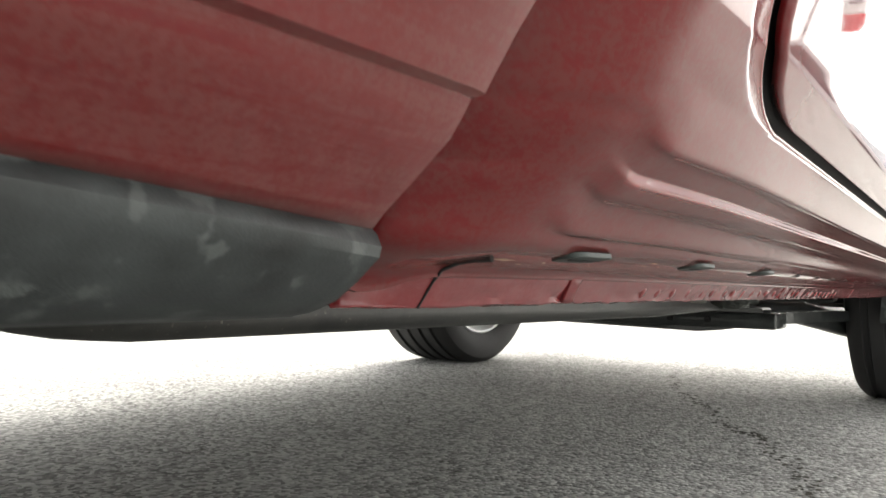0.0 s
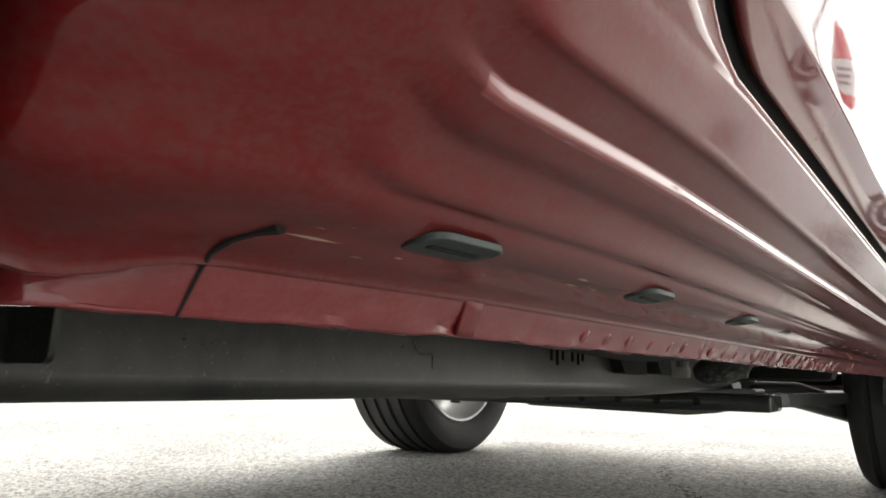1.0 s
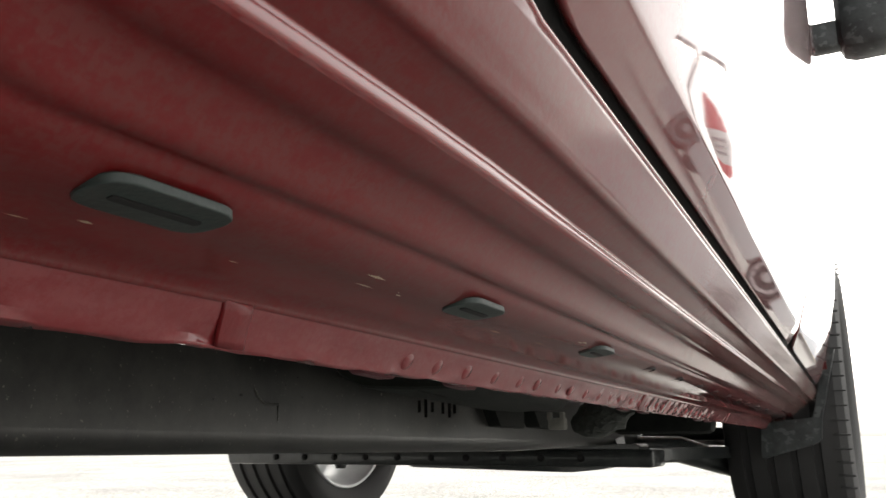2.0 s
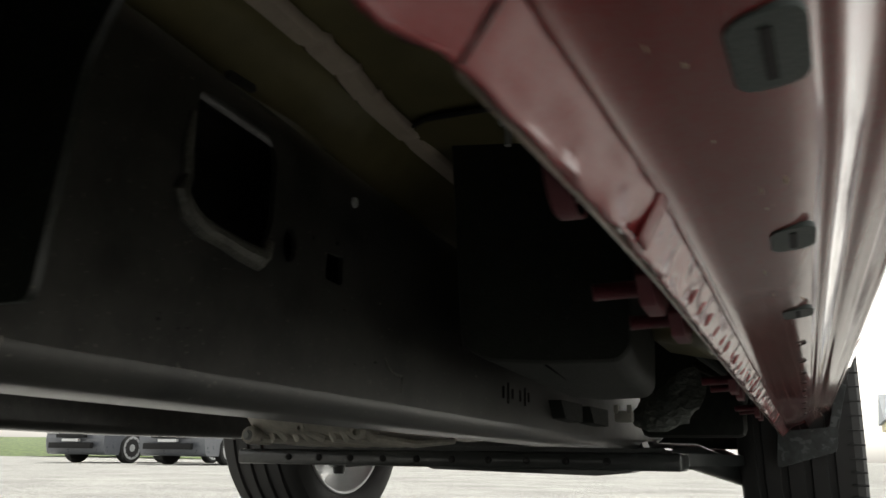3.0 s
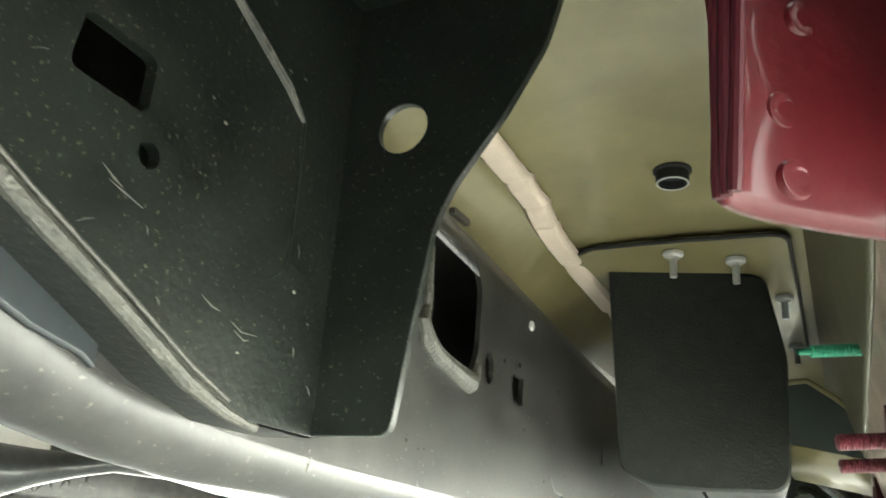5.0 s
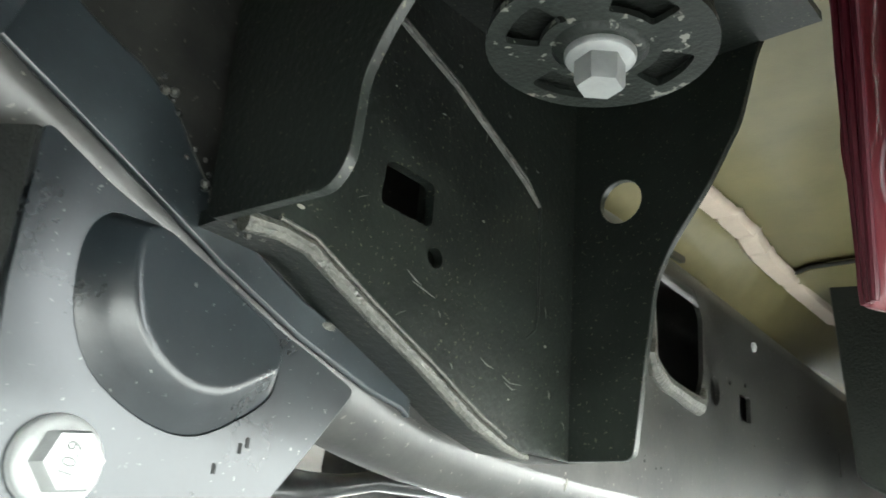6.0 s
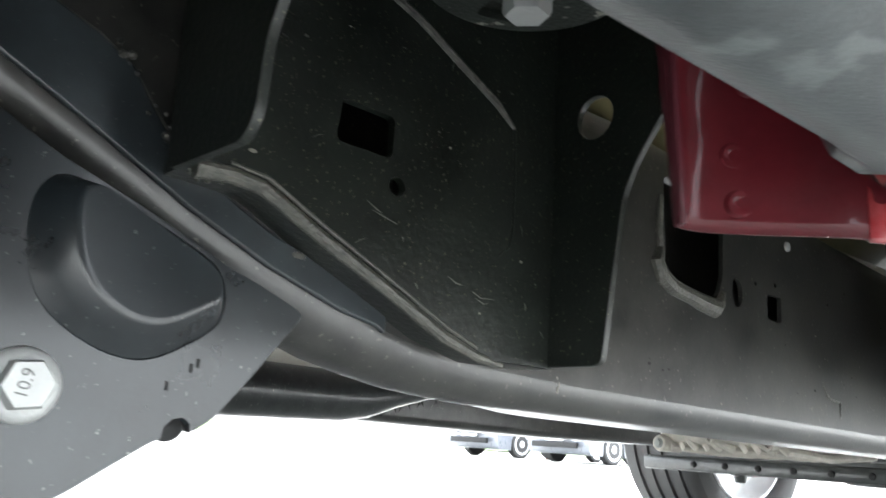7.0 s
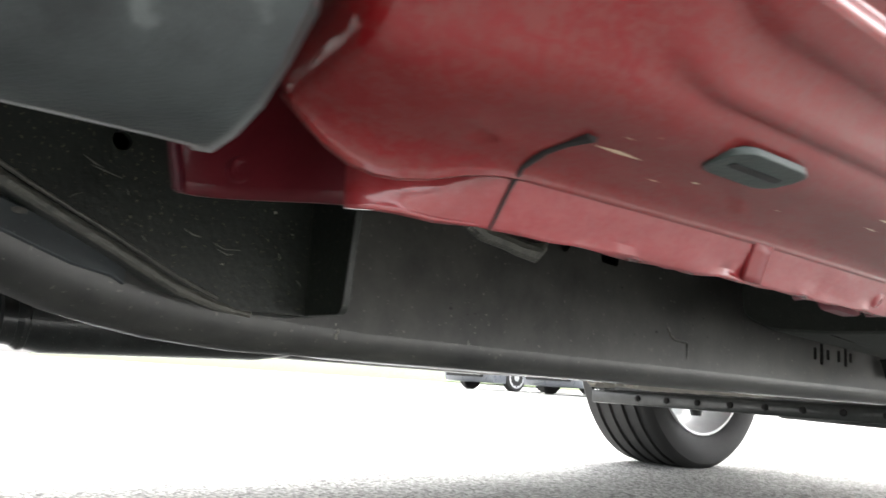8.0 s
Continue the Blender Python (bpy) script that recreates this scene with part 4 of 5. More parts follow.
# body mount bracket
bm = bmesh.new()
wall = [(-0.213, 0.335), (-0.18, 0.333), (-0.15, 0.318), (-0.115, 0.302), (-0.077, 0.284), (-0.044, 0.276), (0.0, 0.276), (0.0, 0.56), (-0.213, 0.56)]
prism(bm, "x", wall, 0.523, 0.528, [smooth_loop([(-0.147, 0.364), (-0.115, 0.363), (-0.115, 0.384), (-0.145, 0.385)], 0.004), circle2(-0.111, 0.3505, 0.0048, 16)])
mount = part("body_mount_bracket", bm, BRACKET, truck, "black welded body mount bracket, gritty")
bm = bmesh.new()
prism(bm, "x", wall[:7] + [(a, b + 0.006) for a, b in reversed(wall[:7])], 0.499, 0.5265)
part("bracket_base", bm, BRACKET, mount)
bm = bmesh.new()
wing = smooth_loop([(0.515, 0.2765), (0.5645, 0.2765), (0.5690, 0.31), (0.5765, 0.362), (0.585, 0.380), (0.606, 0.409), (0.623, 0.439), (0.633, 0.475), (0.650, 0.51), (0.67, 0.56), (0.505, 0.56), (0.505, 0.28)], 0.006)
prism(bm, "y", wing, -0.004, 0.0, [circle2(0.557, 0.411, 0.0122, 24)])
rounded(part("front_wing", bm, BRACKET, mount), 0.0014, 1)
bm = bmesh.new()
wing = smooth_loop([(0.515, 0.334), (0.582, 0.330), (0.590, 0.338), (0.592, 0.366), (0.600, 0.380), (0.614, 0.396), (0.645, 0.43), (0.665, 0.51), (0.67, 0.56), (0.505, 0.56)], 0.006)
prism(bm, "y", wing, -0.2165, -0.2125, [circle2(0.585, 0.470, 0.009, 18)])
rounded(part("rear_wing", bm, BRACKET, mount), 0.0014, 1)
bm = bmesh.new()
box(bm, 0.505, 0.665, -0.213, -0.003, 0.480, 0.485)
part("shelf", bm, BRACKET, mount)
bm = bmesh.new()
tube(bm, [(0.5285, -0.210, 0.3335), (0.529, -0.195, 0.3345), (0.529, -0.18, 0.3325), (0.529, -0.15, 0.3175), (0.529, -0.115, 0.3015), (0.528, -0.077, 0.2835), (0.527, -0.055, 0.277), (0.525, -0.035, 0.2745)],
     [0.0042, 0.0036, 0.0034, 0.0032, 0.003, 0.0032, 0.0026, 0.0018], 10)
part("weld_bead", bm, WELD, mount, "dull weld bead with spatter")
bm = bmesh.new()
tube(bm, [(0.5285, -0.195, 0.3395), (0.5285, -0.178, 0.3375), (0.5285, -0.148, 0.3225), (0.5285, -0.113, 0.3065), (0.528, -0.075, 0.2885), (0.528, -0.055, 0.281)], 0.0011, 8)
part("weld_edge", bm, WELD, mount)
bm = bmesh.new()
tube(bm, [(0.528, -0.19, 0.47), (0.5285, -0.151, 0.456), (0.5285, -0.106, 0.440), (0.5285, -0.05, 0.412), (0.528, -0.036, 0.402)], [0.002, 0.0022, 0.0022, 0.0022, 0.0012], 8)
part("pressed_rib", bm, WELD, mount)
bm = bmesh.new()
tube(bm, [(0.528, -0.036, 0.402), (0.5281, -0.0345, 0.38), (0.5281, -0.034, 0.345), (0.5280, -0.036, 0.336), (0.5278, -0.043, 0.330)], [0.0012, 0.0009, 0.0008, 0.0007, 0.0003], 8)
part("pressed_crease", bm, BRACKET, mount)
for k in range(16):
    random.seed(40 + k)
    y, z = random.uniform(-0.205, -0.005), random.uniform(0.285, 0.44)
    if z < 0.276 + max(0, -y - 0.03) * 0.36 or (-0.155 < y < -0.1 and 0.34 < z < 0.39):
        continue
    bm = bmesh.new()
    a, ln = random.uniform(0, math.pi), random.uniform(0.001, 0.004)
    tube(bm, [(0.5279, y - ln * math.cos(a), z - ln * math.sin(a)), (0.5281, y, z + 0.0004), (0.5279, y + ln * math.cos(a), z + ln * math.sin(a))], [0.0001, random.uniform(0.0002, 0.0004), 0.0001], 6)
    part("scratch_mark", bm, WELD, mount)
random.seed(21)
for k in range(34):
    y, z = random.uniform(-0.2, 0.0), random.uniform(0.29, 0.46)
    if z < 0.282 + max(0, -y - 0.03) * 0.36 or (-0.155 < y < -0.1 and 0.34 < z < 0.39):
        continue
    bm = bmesh.new()
    rr = random.uniform(0.0004, 0.0011)
    lathe(bm, [(rr, -0.0002), (rr * 0.8, 0.0002), (rr * 0.2, 0.0003)], pose(0.528, y, z, 0, 90, 0) @ Matrix.Diagonal((1.0, random.uniform(1.0, 2.2), 1.0, 1.0)), 7)
    part("paint_chip", bm, random.choice((WELD, SEAL, CHIP)), mount)
for k in range(16):
    bm = bmesh.new()
    rr = random.uniform(0.0007, 0.0018)
    lathe(bm, [(0.0003, -rr), (rr * 0.8, -rr * 0.6), (rr, 0), (rr * 0.75, rr * 0.6), (0.0003, rr * 0.9)], pose(0.520 + random.uniform(-0.008, 0.010), -0.206 + random.uniform(-0.004, 0.014), 0.3345 + random.uniform(-0.002, 0.002)), 8)
    part("weld_spatter", bm, WELD, mount)
for k in range(40):
    bm = bmesh.new()
    y, z = random.uniform(0.01, 0.62), random.uniform(0.285, 0.43)
    if 0.13 < y < 0.31 and 0.34 < z:
        continue
    rr = random.uniform(0.0005, 0.0014)
    lathe(bm, [(rr, -0.0002), (rr * 0.8, 0.0002), (rr * 0.2, 0.0003)], pose(0.5013, y, z, 0, 90, 0) @ Matrix.Diagonal((1.0, random.uniform(1.0, 2.0), 1.0, 1.0)), 7)
    part("paint_chip", bm, random.choice((SEAL, CHIP, SEAL)), near_web)
# scrapes through the coating
for run in ([(-0.1275, 0.3402), (-0.122, 0.3372), (-0.118, 0.3358)], [(-0.124, 0.3362), (-0.117, 0.3345), (-0.109, 0.3325)], [(-0.0765, 0.3135), (-0.071, 0.3110), (-0.066, 0.3105)],
            [(-0.060, 0.3085), (-0.054, 0.3062), (-0.045, 0.3068)], [(-0.058, 0.3058), (-0.052, 0.3035), (-0.049, 0.3042)]):
    bm = bmesh.new()
    tube(bm, [(0.5280, y, z) for y, z in run], [0.0001, 0.00045, 0.0001], 7)
    part("scratch_mark", bm, WELD, mount, "dull scrape through the coating")
bm = bmesh.new()
lathe(bm, [(0.0030, -0.0003), (0.0026, 0.0004), (0.0012, 0.0007), (0.0003, 0.0007)], pose(0.5040, -0.146, 0.3135, 0, 90, 0) @ Matrix.Diagonal((0.6, 1.3, 1.0, 1.0)), 12)
part("paint_chip", bm, WELD, near_rail)
# bush and bolt under the shelf
C = (0.612, -0.113)
bm = bmesh.new()
lathe(bm, [(0.016, 0.0), (0.041, 0.0), (0.0445, 0.003), (0.0445, 0.007), (0.0425, 0.009), (0.0445, 0.011), (0.0445, 0.022), (0.038, 0.028), (0.036, 0.05), (0.02, 0.052)], Matrix.Translation((*C, 0.431)), 48)
bush = part("mount_bush", bm, SHIELD, mount, "black rubber mount bush")
bm = bmesh.new()
hol = []
for k in range(4):
    a0 = radians(-118 + 90 * k)
    arc = [(0.0245 * math.cos(a0 + s), 0.0245 * math.sin(a0 + s)) for s in np.linspace(-0.42, 0.42, 7)]
    arc += [(0.0385 * math.cos(a0 + s), 0.0385 * math.sin(a0 + s)) for s in np.linspace(0.36, -0.36, 7)]
    hol.append(smooth_loop([(C[0] + u, C[1] + v) for u, v in arc], 0.003, 2))
hol.append(circle2(C[0] - 0.0017, C[1] - 0.0255, 0.0022, 12))
prism(bm, "z", circle2(*C, 0.0465, 48), 0.4245, 0.4275, hol)
rounded(part("washer", bm, DUSTY, mount, "dusty dished washer with four slots"), 0.001, 2)
bm = bmesh.new()
lathe(bm, [(0.0195, 0.0), (0.0185, 0.0012), (0.0165, 0.0024), (0.0150, 0.0026)], Matrix.Translation((*C, 0.4245)) @ pose(0, 0, 0, 180), 40)
part("hub", bm, DUSTY, mount)
bm = bmesh.new()
hex_head(bm, Matrix.Translation((*C, 0.4225)) @ pose(0, 0, 0, 180), 0.0178, 0.016, 0.0146)
part("mount_bolt", bm, STEEL, mount, "zinc plated hexagon bolt")

# leaf spring hanger
HX = 0.545
shape = [(-0.287, 0.333), (-0.264, 0.321), (-0.230, 0.308), (-0.197, 0.293), (-0.186, 0.2895), (-0.1635, 0.2805), (-0.180, 0.2585), (-0.197, 0.237), (-0.207, 0.2305), (-0.217, 0.229),
         (-0.244, 0.211), (-0.268, 0.198), (-0.279, 0.20), (-0.280, 0.226), (-0.2825, 0.255), (-0.286, 0.285)]
bm = bmesh.new()
outer = [(-0.2615, 0.3165), (-0.270, 0.306), (-0.2685, 0.283), (-0.260, 0.267), (-0.241, 0.2565), (-0.224, 0.2545), (-0.205, 0.266), (-0.1975, 0.274), (-0.199, 0.2925), (-0.23, 0.3055)]
inn = [(-0.2515, 0.3130), (-0.2575, 0.305), (-0.2535, 0.284), (-0.2465, 0.275), (-0.235, 0.2685), (-0.222, 0.2685), (-0.208, 0.277), (-0.2015, 0.281), (-0.2025, 0.2905), (-0.23, 0.3025)]
o, i2 = smooth_loop(outer, 0.012, 4), smooth_loop(inn, 0.010, 4)
# a notch in its lower lip
loop = smooth_loop(shape, 0.004, 3)
cut = [i for i, (y, z) in enumerate(loop) if -0.2155 < y < -0.2055 and z < 0.2345]
loop[cut[0]:cut[-1] + 1] = [(-0.2055, 0.2318), (-0.2058, 0.2350), (-0.2085, 0.2368), (-0.2120, 0.2362), (-0.2148, 0.2332), (-0.2155, 0.2294)]
prism(bm, "x", loop, HX - 0.005, HX, [o])
hanger = rounded(part("spring_hanger", bm, HANGER, truck, "blue-black pressed leaf spring hanger plate"), 0.0015, 2)
# field that stands proud at its foot and leans in towards the top


def proud(p, d):
    return (HX + d * (0.0100 - 0.084 * (p[0] + 0.2465) - 0.0637 * (p[1] - 0.275)), *p)


bm = bmesh.new()
ring = list(zip(o + o[:1], i2 + i2[:1]))
grid(bm, [[(HX - 0.0006, *a) for a, b in ring],
          [proud(Vector(a).lerp(Vector(b), 0.12), 0.05) for a, b in ring],
          [proud(Vector(a).lerp(Vector(b), 0.45), 0.42) for a, b in ring],
          [proud(Vector(a).lerp(Vector(b), 0.85), 0.93) for a, b in ring],
          [proud(Vector(a).lerp(Vector(b), 0.95), 1.0) for a, b in ring],
          [proud(Vector(a).lerp(Vector(b), 1.12), 1.0) for a, b in ring]])
bm.faces.new([bm.verts.new(proud(Vector(a).lerp(Vector(b), 1.12), 1.0)) for a, b in ring[:-1]])
part("pressed_field", bm, HANGER, hanger, sharp=60)
# rear side in a darker black than the plate: shade put into its colour
bm = bmesh.new()
prism(bm, "y", smooth_loop([(0.44, 0.285), (0.46, 0.293), (0.505, 0.2915), (0.530, 0.284), (0.5395, 0.275), (0.5395, 0.333), (0.44, 0.365)], 0.004), -0.2860, -0.2815)
part("rear_web", bm, SHIELD, hanger)
bm = bmesh.new()
prism(bm, "x", smooth_loop(shape, 0.004, 3), 0.445, 0.45)
part("inner_plate", bm, HANGER, hanger)
bm = bmesh.new()
hex_head(bm, pose(HX, -0.2635, 0.2435, 0, 90, 0) @ pose(0, 0, 0, 0, 0, 20), 0.0150, 0.012, 0.0122)
part("hanger_bolt", bm, STEEL, hanger, "zinc plated flanged bolt with stamped head")
bm = bmesh.new()
for k, (y, z) in enumerate(((-0.208, 0.2545), (-0.2055, 0.2565), (-0.216, 0.2475))):
    box(bm, HX, HX + 0.0003, y - 0.0006, y + 0.0006, z - 0.0016, z + 0.0016)
part("stamped_marks", bm, SEAL, hanger)
# added dark disc behind the lip notch, in place of shade inside it
bm = bmesh.new()
lathe(bm, [(0.0075, 0.0), (0.0072, 0.0008), (0.0004, 0.0008)], pose(HX - 0.0095, -0.2105, 0.2355, 0, 90, 0), 16)
part("lip_slot", bm, SEAL, hanger)
# grade stamped on the bolt head
txt = bpy.data.curves.new("bolt_grade", "FONT")
txt.body, txt.size, txt.extrude, txt.align_x, txt.align_y = "10.9", 0.0055, 0.0001, "CENTER", "CENTER"
src = bpy.data.objects.new("bolt_grade", txt)
scene.collection.objects.link(src)
bpy.context.view_layer.update()
bm = bmesh.new()
bm.from_mesh(src.to_mesh())
src.to_mesh_clear()
bpy.data.objects.remove(src)
bm.transform(pose(HX + 0.0121, -0.2635, 0.2435, 0, 90, 0) @ pose(0, 0, 0, 0, 0, 170) @ Matrix.Translation((0, 0.0012, 0)))
part("bolt_grade", bm, ZINC_DARK, hanger, "stamped bolt grade", smooth=False)
bm = bmesh.new()
lathe(bm, [(0.0122, -0.0004), (0.0124, 0.0012), (0.0118, 0.0020), (0.0110, 0.0015), (0.0100, 0.0022)], pose(HX, -0.2635, 0.2435, 0, 90, 0), 40)
part("bolt_flange", bm, STEEL, hanger)
# spring eye, bush and leaves
bm = bmesh.new()
prof = [(0.010, 0.0), (0.040, 0.0), (0.044, 0.004), (0.044, 0.058), (0.042, 0.062), (0.038, 0.063), (0.0375, 0.059), (0.034, 0.059), (0.0335, 0.066), (0.029, 0.069), (0.0285, 0.065), (0.024, 0.066), (0.022, 0.073), (0.010, 0.075)]
lathe(bm, prof, pose(0.4555, -0.2635, 0.2435, 0, 90, 0), 40)
spring = part("leaf_spring", bm, HANGER, truck, "black leaf spring eye with rubber bush")
for k in range(4):
    bm = bmesh.new()
    y0 = -0.27 - 0.1 * k
    rows = []
    for i in range(14):
        y = y0 - i * (1.1 - 0.12 * k) / 13
        z = 0.268 - 0.009 * k - 0.05 * math.sin(max(0, min(1, (-y - 0.27) / 1.3)) * math.pi) - 0.002
        rows.append([(0.465, y, z), (0.53, y, z), (0.53, y, z + 0.008), (0.465, y, z + 0.008), (0.465, y, z)])
    grid(bm, rows)
    part("leaf", bm, SHIELD, spring)

# saddle plate of the hanger, welded to the side of the rail
seam = [(-0.330, 0.425), (-0.290, 0.406), (-0.277, 0.4008), (-0.262, 0.3931), (-0.2465, 0.3869), (-0.231, 0.3774), (-0.2208, 0.3628), (-0.2125, 0.3526), (-0.205, 0.344), (-0.193, 0.338), (-0.176, 0.329), (-0.160, 0.321), (-0.133, 0.312), (-0.102, 0.304), (-0.094, 0.297), (-0.094, 0.284)]
bm = bmesh.new()
foot = [(-0.330 + 0.01 * i, rail_low(-0.330 + 0.01 * i) + 0.0225) for i in range(24)]
prism(bm, "x", foot + seam[::-1], 0.5005, 0.5040)
rounded(part("saddle_plate", bm, SADDLE, hanger, "blue-black saddle plate welded to the rail"), 0.0012, 2)
random.seed(77)
for k in range(22):
    bm = bmesh.new()
    u = random.random()
    y, z = lerp_table([(0, -0.238), (0.5, -0.2208), (1, -0.203)], u), lerp_table([(0, 0.383), (0.5, 0.3628), (1, 0.338)], u)
    rr = random.uniform(0.0009, 0.0022)
    lathe(bm, [(0.0003, -rr), (rr * 0.8, -rr * 0.6), (rr, 0), (rr * 0.75, rr * 0.6), (0.0003, rr * 0.9)], pose(0.504 + random.uniform(-0.001, 0.004), y + random.uniform(-0.004, 0.004), z + random.uniform(-0.003, 0.003)), 7)
    part("weld_spatter", bm, random.choice((WELD, BRACKET, BRACKET)), near_rail)
# gusset at the end of the saddle plate
bm = bmesh.new()
prism(bm, "y", smooth_loop([(0.500, 0.372), (0.520, 0.380), (0.530, 0.40), (0.533, 0.45), (0.500, 0.45)], 0.005), -0.302, -0.293)
rounded(part("rail_gusset", bm, SADDLE, near_rail, "blue-black welded gusset"), 0.002, 2)

# weld where the rail climbs
bm = bmesh.new()
tube(bm, [(0.5018, -0.290, 0.406), (0.5022, -0.277, 0.4008), (0.5020, -0.262, 0.3931), (0.5022, -0.2465, 0.3869), (0.5021, -0.231, 0.3774), (0.5022, -0.2208, 0.3628), (0.5024, -0.2125, 0.3526), (0.507, -0.205, 0.342)],
     [0.0005, 0.0013, 0.0009, 0.0012, 0.0008, 0.0014, 0.0011, 0.0022], 8)
part("weld_bead", bm, WELD, near_rail)

# cross members, gearbox, exhaust, far side
bm = bmesh.new()
box(bm, -0.53, 0.53, 1.50, 1.60, 0.205, 0.24, 0.006)
xm = part("cross_member", bm, BLACK, truck, "black gearbox cross member with bolt holes")
bm = bmesh.new()
prism(bm, "y", smooth_loop([(-0.46, 0.228), (-0.30, 0.215), (-0.03, 0.211), (-0.01, 0.201), (0.36, 0.194), (0.42, 0.200), (0.50, 0.220), (0.50, 0.25), (-0.46, 0.25)], 0.008), 1.512, 1.588)
part("lower_beam", bm, BLACK, xm)
for x in np.arange(-0.38, 0.40, 0.085):
    bm = bmesh.new()
    lathe(bm, [(0.008, 0), (0.007, 0.003), (0.002, 0.004)], pose(float(x), 1.4995, 0.222, 90), 10)
    part("rivet", bm, SEAL, xm)
for sgn in (1, -1):
    bm = bmesh.new()
    tube(bm, [(sgn * 0.30, 1.55, 0.238), (sgn * 0.38, 1.55, 0.242), (sgn * 0.45, 1.55, 0.265)], 0.035, 12)
    part("cradle_end", bm, BLACK, xm)
bm = bmesh.new()
box(bm, -0.43, 0.43, -0.33, -0.27, 0.40, 0.47, 0.01)
part("cross_member", bm, BLACK, truck)
bm = bmesh.new()
rows = []
for i in range(30):
    y = 1.10 + 0.025 * i
    w = lerp_table([(1.10, 0.10), (1.13, 0.15), (1.30, 0.165), (1.6, 0.20), (1.85, 0.22)], y)
    low = lerp_table([(1.10, 0.30), (1.13, 0.262), (1.30, 0.252), (1.45, 0.262), (1.85, 0.27)], y)
    row = []
    for k in range(33):
        a = 2 * math.pi * k / 32
        c, d = math.cos(a), math.sin(a)
        q = (abs(c) ** 4 + abs(d) ** 4) ** -0.25
        lump = 1 + 0.06 * noise.noise((y * 14, 3 * c, 3 * d)) + 0.03 * noise.noise((y * 40, 8 * c, 8 * d))
        row.append((-0.09 + 0.05 * (y - 1.1) + w * q * c * lump, y, 0.36 + (0.36 - low) * q * d * lump))
    rows.append(row)
grid(bm, rows)
bmesh.ops.remove_doubles(bm, verts=bm.verts, dist=1e-5)
bmesh.ops.holes_fill(bm, edges=bm.edges)
gear = part("gearbox", bm, ALU, truck, "dull cast aluminium gearbox housing", sharp=60)
random.seed(5)
for k in range(10):
    bm = bmesh.new()
    a = -0.22 + k * 0.027
    tube(bm, [(a, 1.115 + 0.02 * random.random(), 0.27 + 0.05 * random.random()), (a + 0.03, 1.14, 0.258), (a + 0.05 + 0.03 * random.random(), 1.25, 0.25), (a + 0.08, 1.38, 0.258)], [0.006, 0.009, 0.008, 0.006], 8)
    part("casting_rib", bm, ALU, gear)
for x, z, r in ((-0.205, 0.262, 0.017), (-0.09, 0.275, 0.010), (0.03, 0.268, 0.012), (0.10, 0.285, 0.010), (-0.15, 0.30, 0.012)):
    bm = bmesh.new()
    lathe(bm, [(r, -0.05), (r, 0.01), (r * 0.85, 0.016), (r * 0.5, 0.016), (r * 0.45, 0.008)], pose(x, 1.13, z, 90), 16)
    part("casting_boss", bm, ALU, gear)
bm = bmesh.new()
hex_head(bm, pose(-0.205, 1.116, 0.262, 90), 0.014, 0.008, 0.010)
part("drain_bolt", bm, STEEL, gear)
# exhaust on the far side of the tunnel, its heat shield
bm = bmesh.new()
tube(bm, [(-0.25, -0.6, 0.307), (-0.25, -0.10, 0.292), (-0.25, 0.02, 0.291), (-0.25, 0.06, 0.291), (-0.25, 0.37, 0.294), (-0.25, 0.42, 0.297), (-0.25, 0.47, 0.306), (-0.25, 0.53, 0.316), (-0.25, 0.60, 0.33), (-0.24, 1.0, 0.335), (-0.22, 1.12, 0.34)],
     [0.030, 0.030, 0.034, 0.043, 0.038, 0.033, 0.024, 0.017, 0.016, 0.016, 0.016], 24)
pipe = part("exhaust", bm, BLACK, truck, "dark exhaust pipe with a stepped joint")
for y in (0.0, 0.035):
    bm = bmesh.new()
    lathe(bm, [(0.032, -0.010), (0.041, -0.003), (0.041, 0.003), (0.036, 0.010)], pose(-0.25, y, 0.2912, 90), 24)
    part("pipe_clamp", bm, BLACK, pipe)
bm = bmesh.new()
grid(bm, [[(x, y, z) for y in (-0.5, -0.2, 0.0, 0.2, 0.55)] for x, z in ((-0.325, 0.322), (-0.33, 0.345), (-0.325, 0.39), (-0.30, 0.41), (-0.2, 0.415))])
thick(part("heat_shield", bm, LIGHTPANEL, truck, "pale bare aluminium heat shield"), 0.002)
# drive shaft
bm = bmesh.new()
tube(bm, [(0, 1.12, 0.38), (0, 0.2, 0.40), (0, -0.8, 0.40)], 0.04, 20)
part("drive_shaft", bm, BLACK, truck, "dark tubular drive shaft")
# wiring in corrugated conduit on the far rail
for z0 in (0.285, 0.33):
    bm = bmesh.new()
    pts = [(-0.412 + 0.004 * math.sin(y * 9), y, z0 + 0.012 * math.sin(y * 5 + z0 * 40)) for y in np.arange(0.2, 1.45, 0.012)]
    tube(bm, pts, [0.011 if i % 2 else 0.0085 for i in range(len(pts))], 10)
    part("wiring_conduit", bm, SHIELD, truck, "black corrugated wiring conduit")
for y in np.arange(0.42, 1.0, 0.035):
    bm = bmesh.new()
    y = float(y)
    tube(bm, [(-0.405, y, 0.275), (-0.4, y + 0.02, 0.31), (-0.405, y + 0.04, 0.35)], 0.003, 6)
    tube(bm, [(-0.405, y + 0.04, 0.275), (-0.4, y + 0.02, 0.31), (-0.405, y, 0.35)], 0.003, 6)
    part("conduit_web", bm, SHIELD, truck)
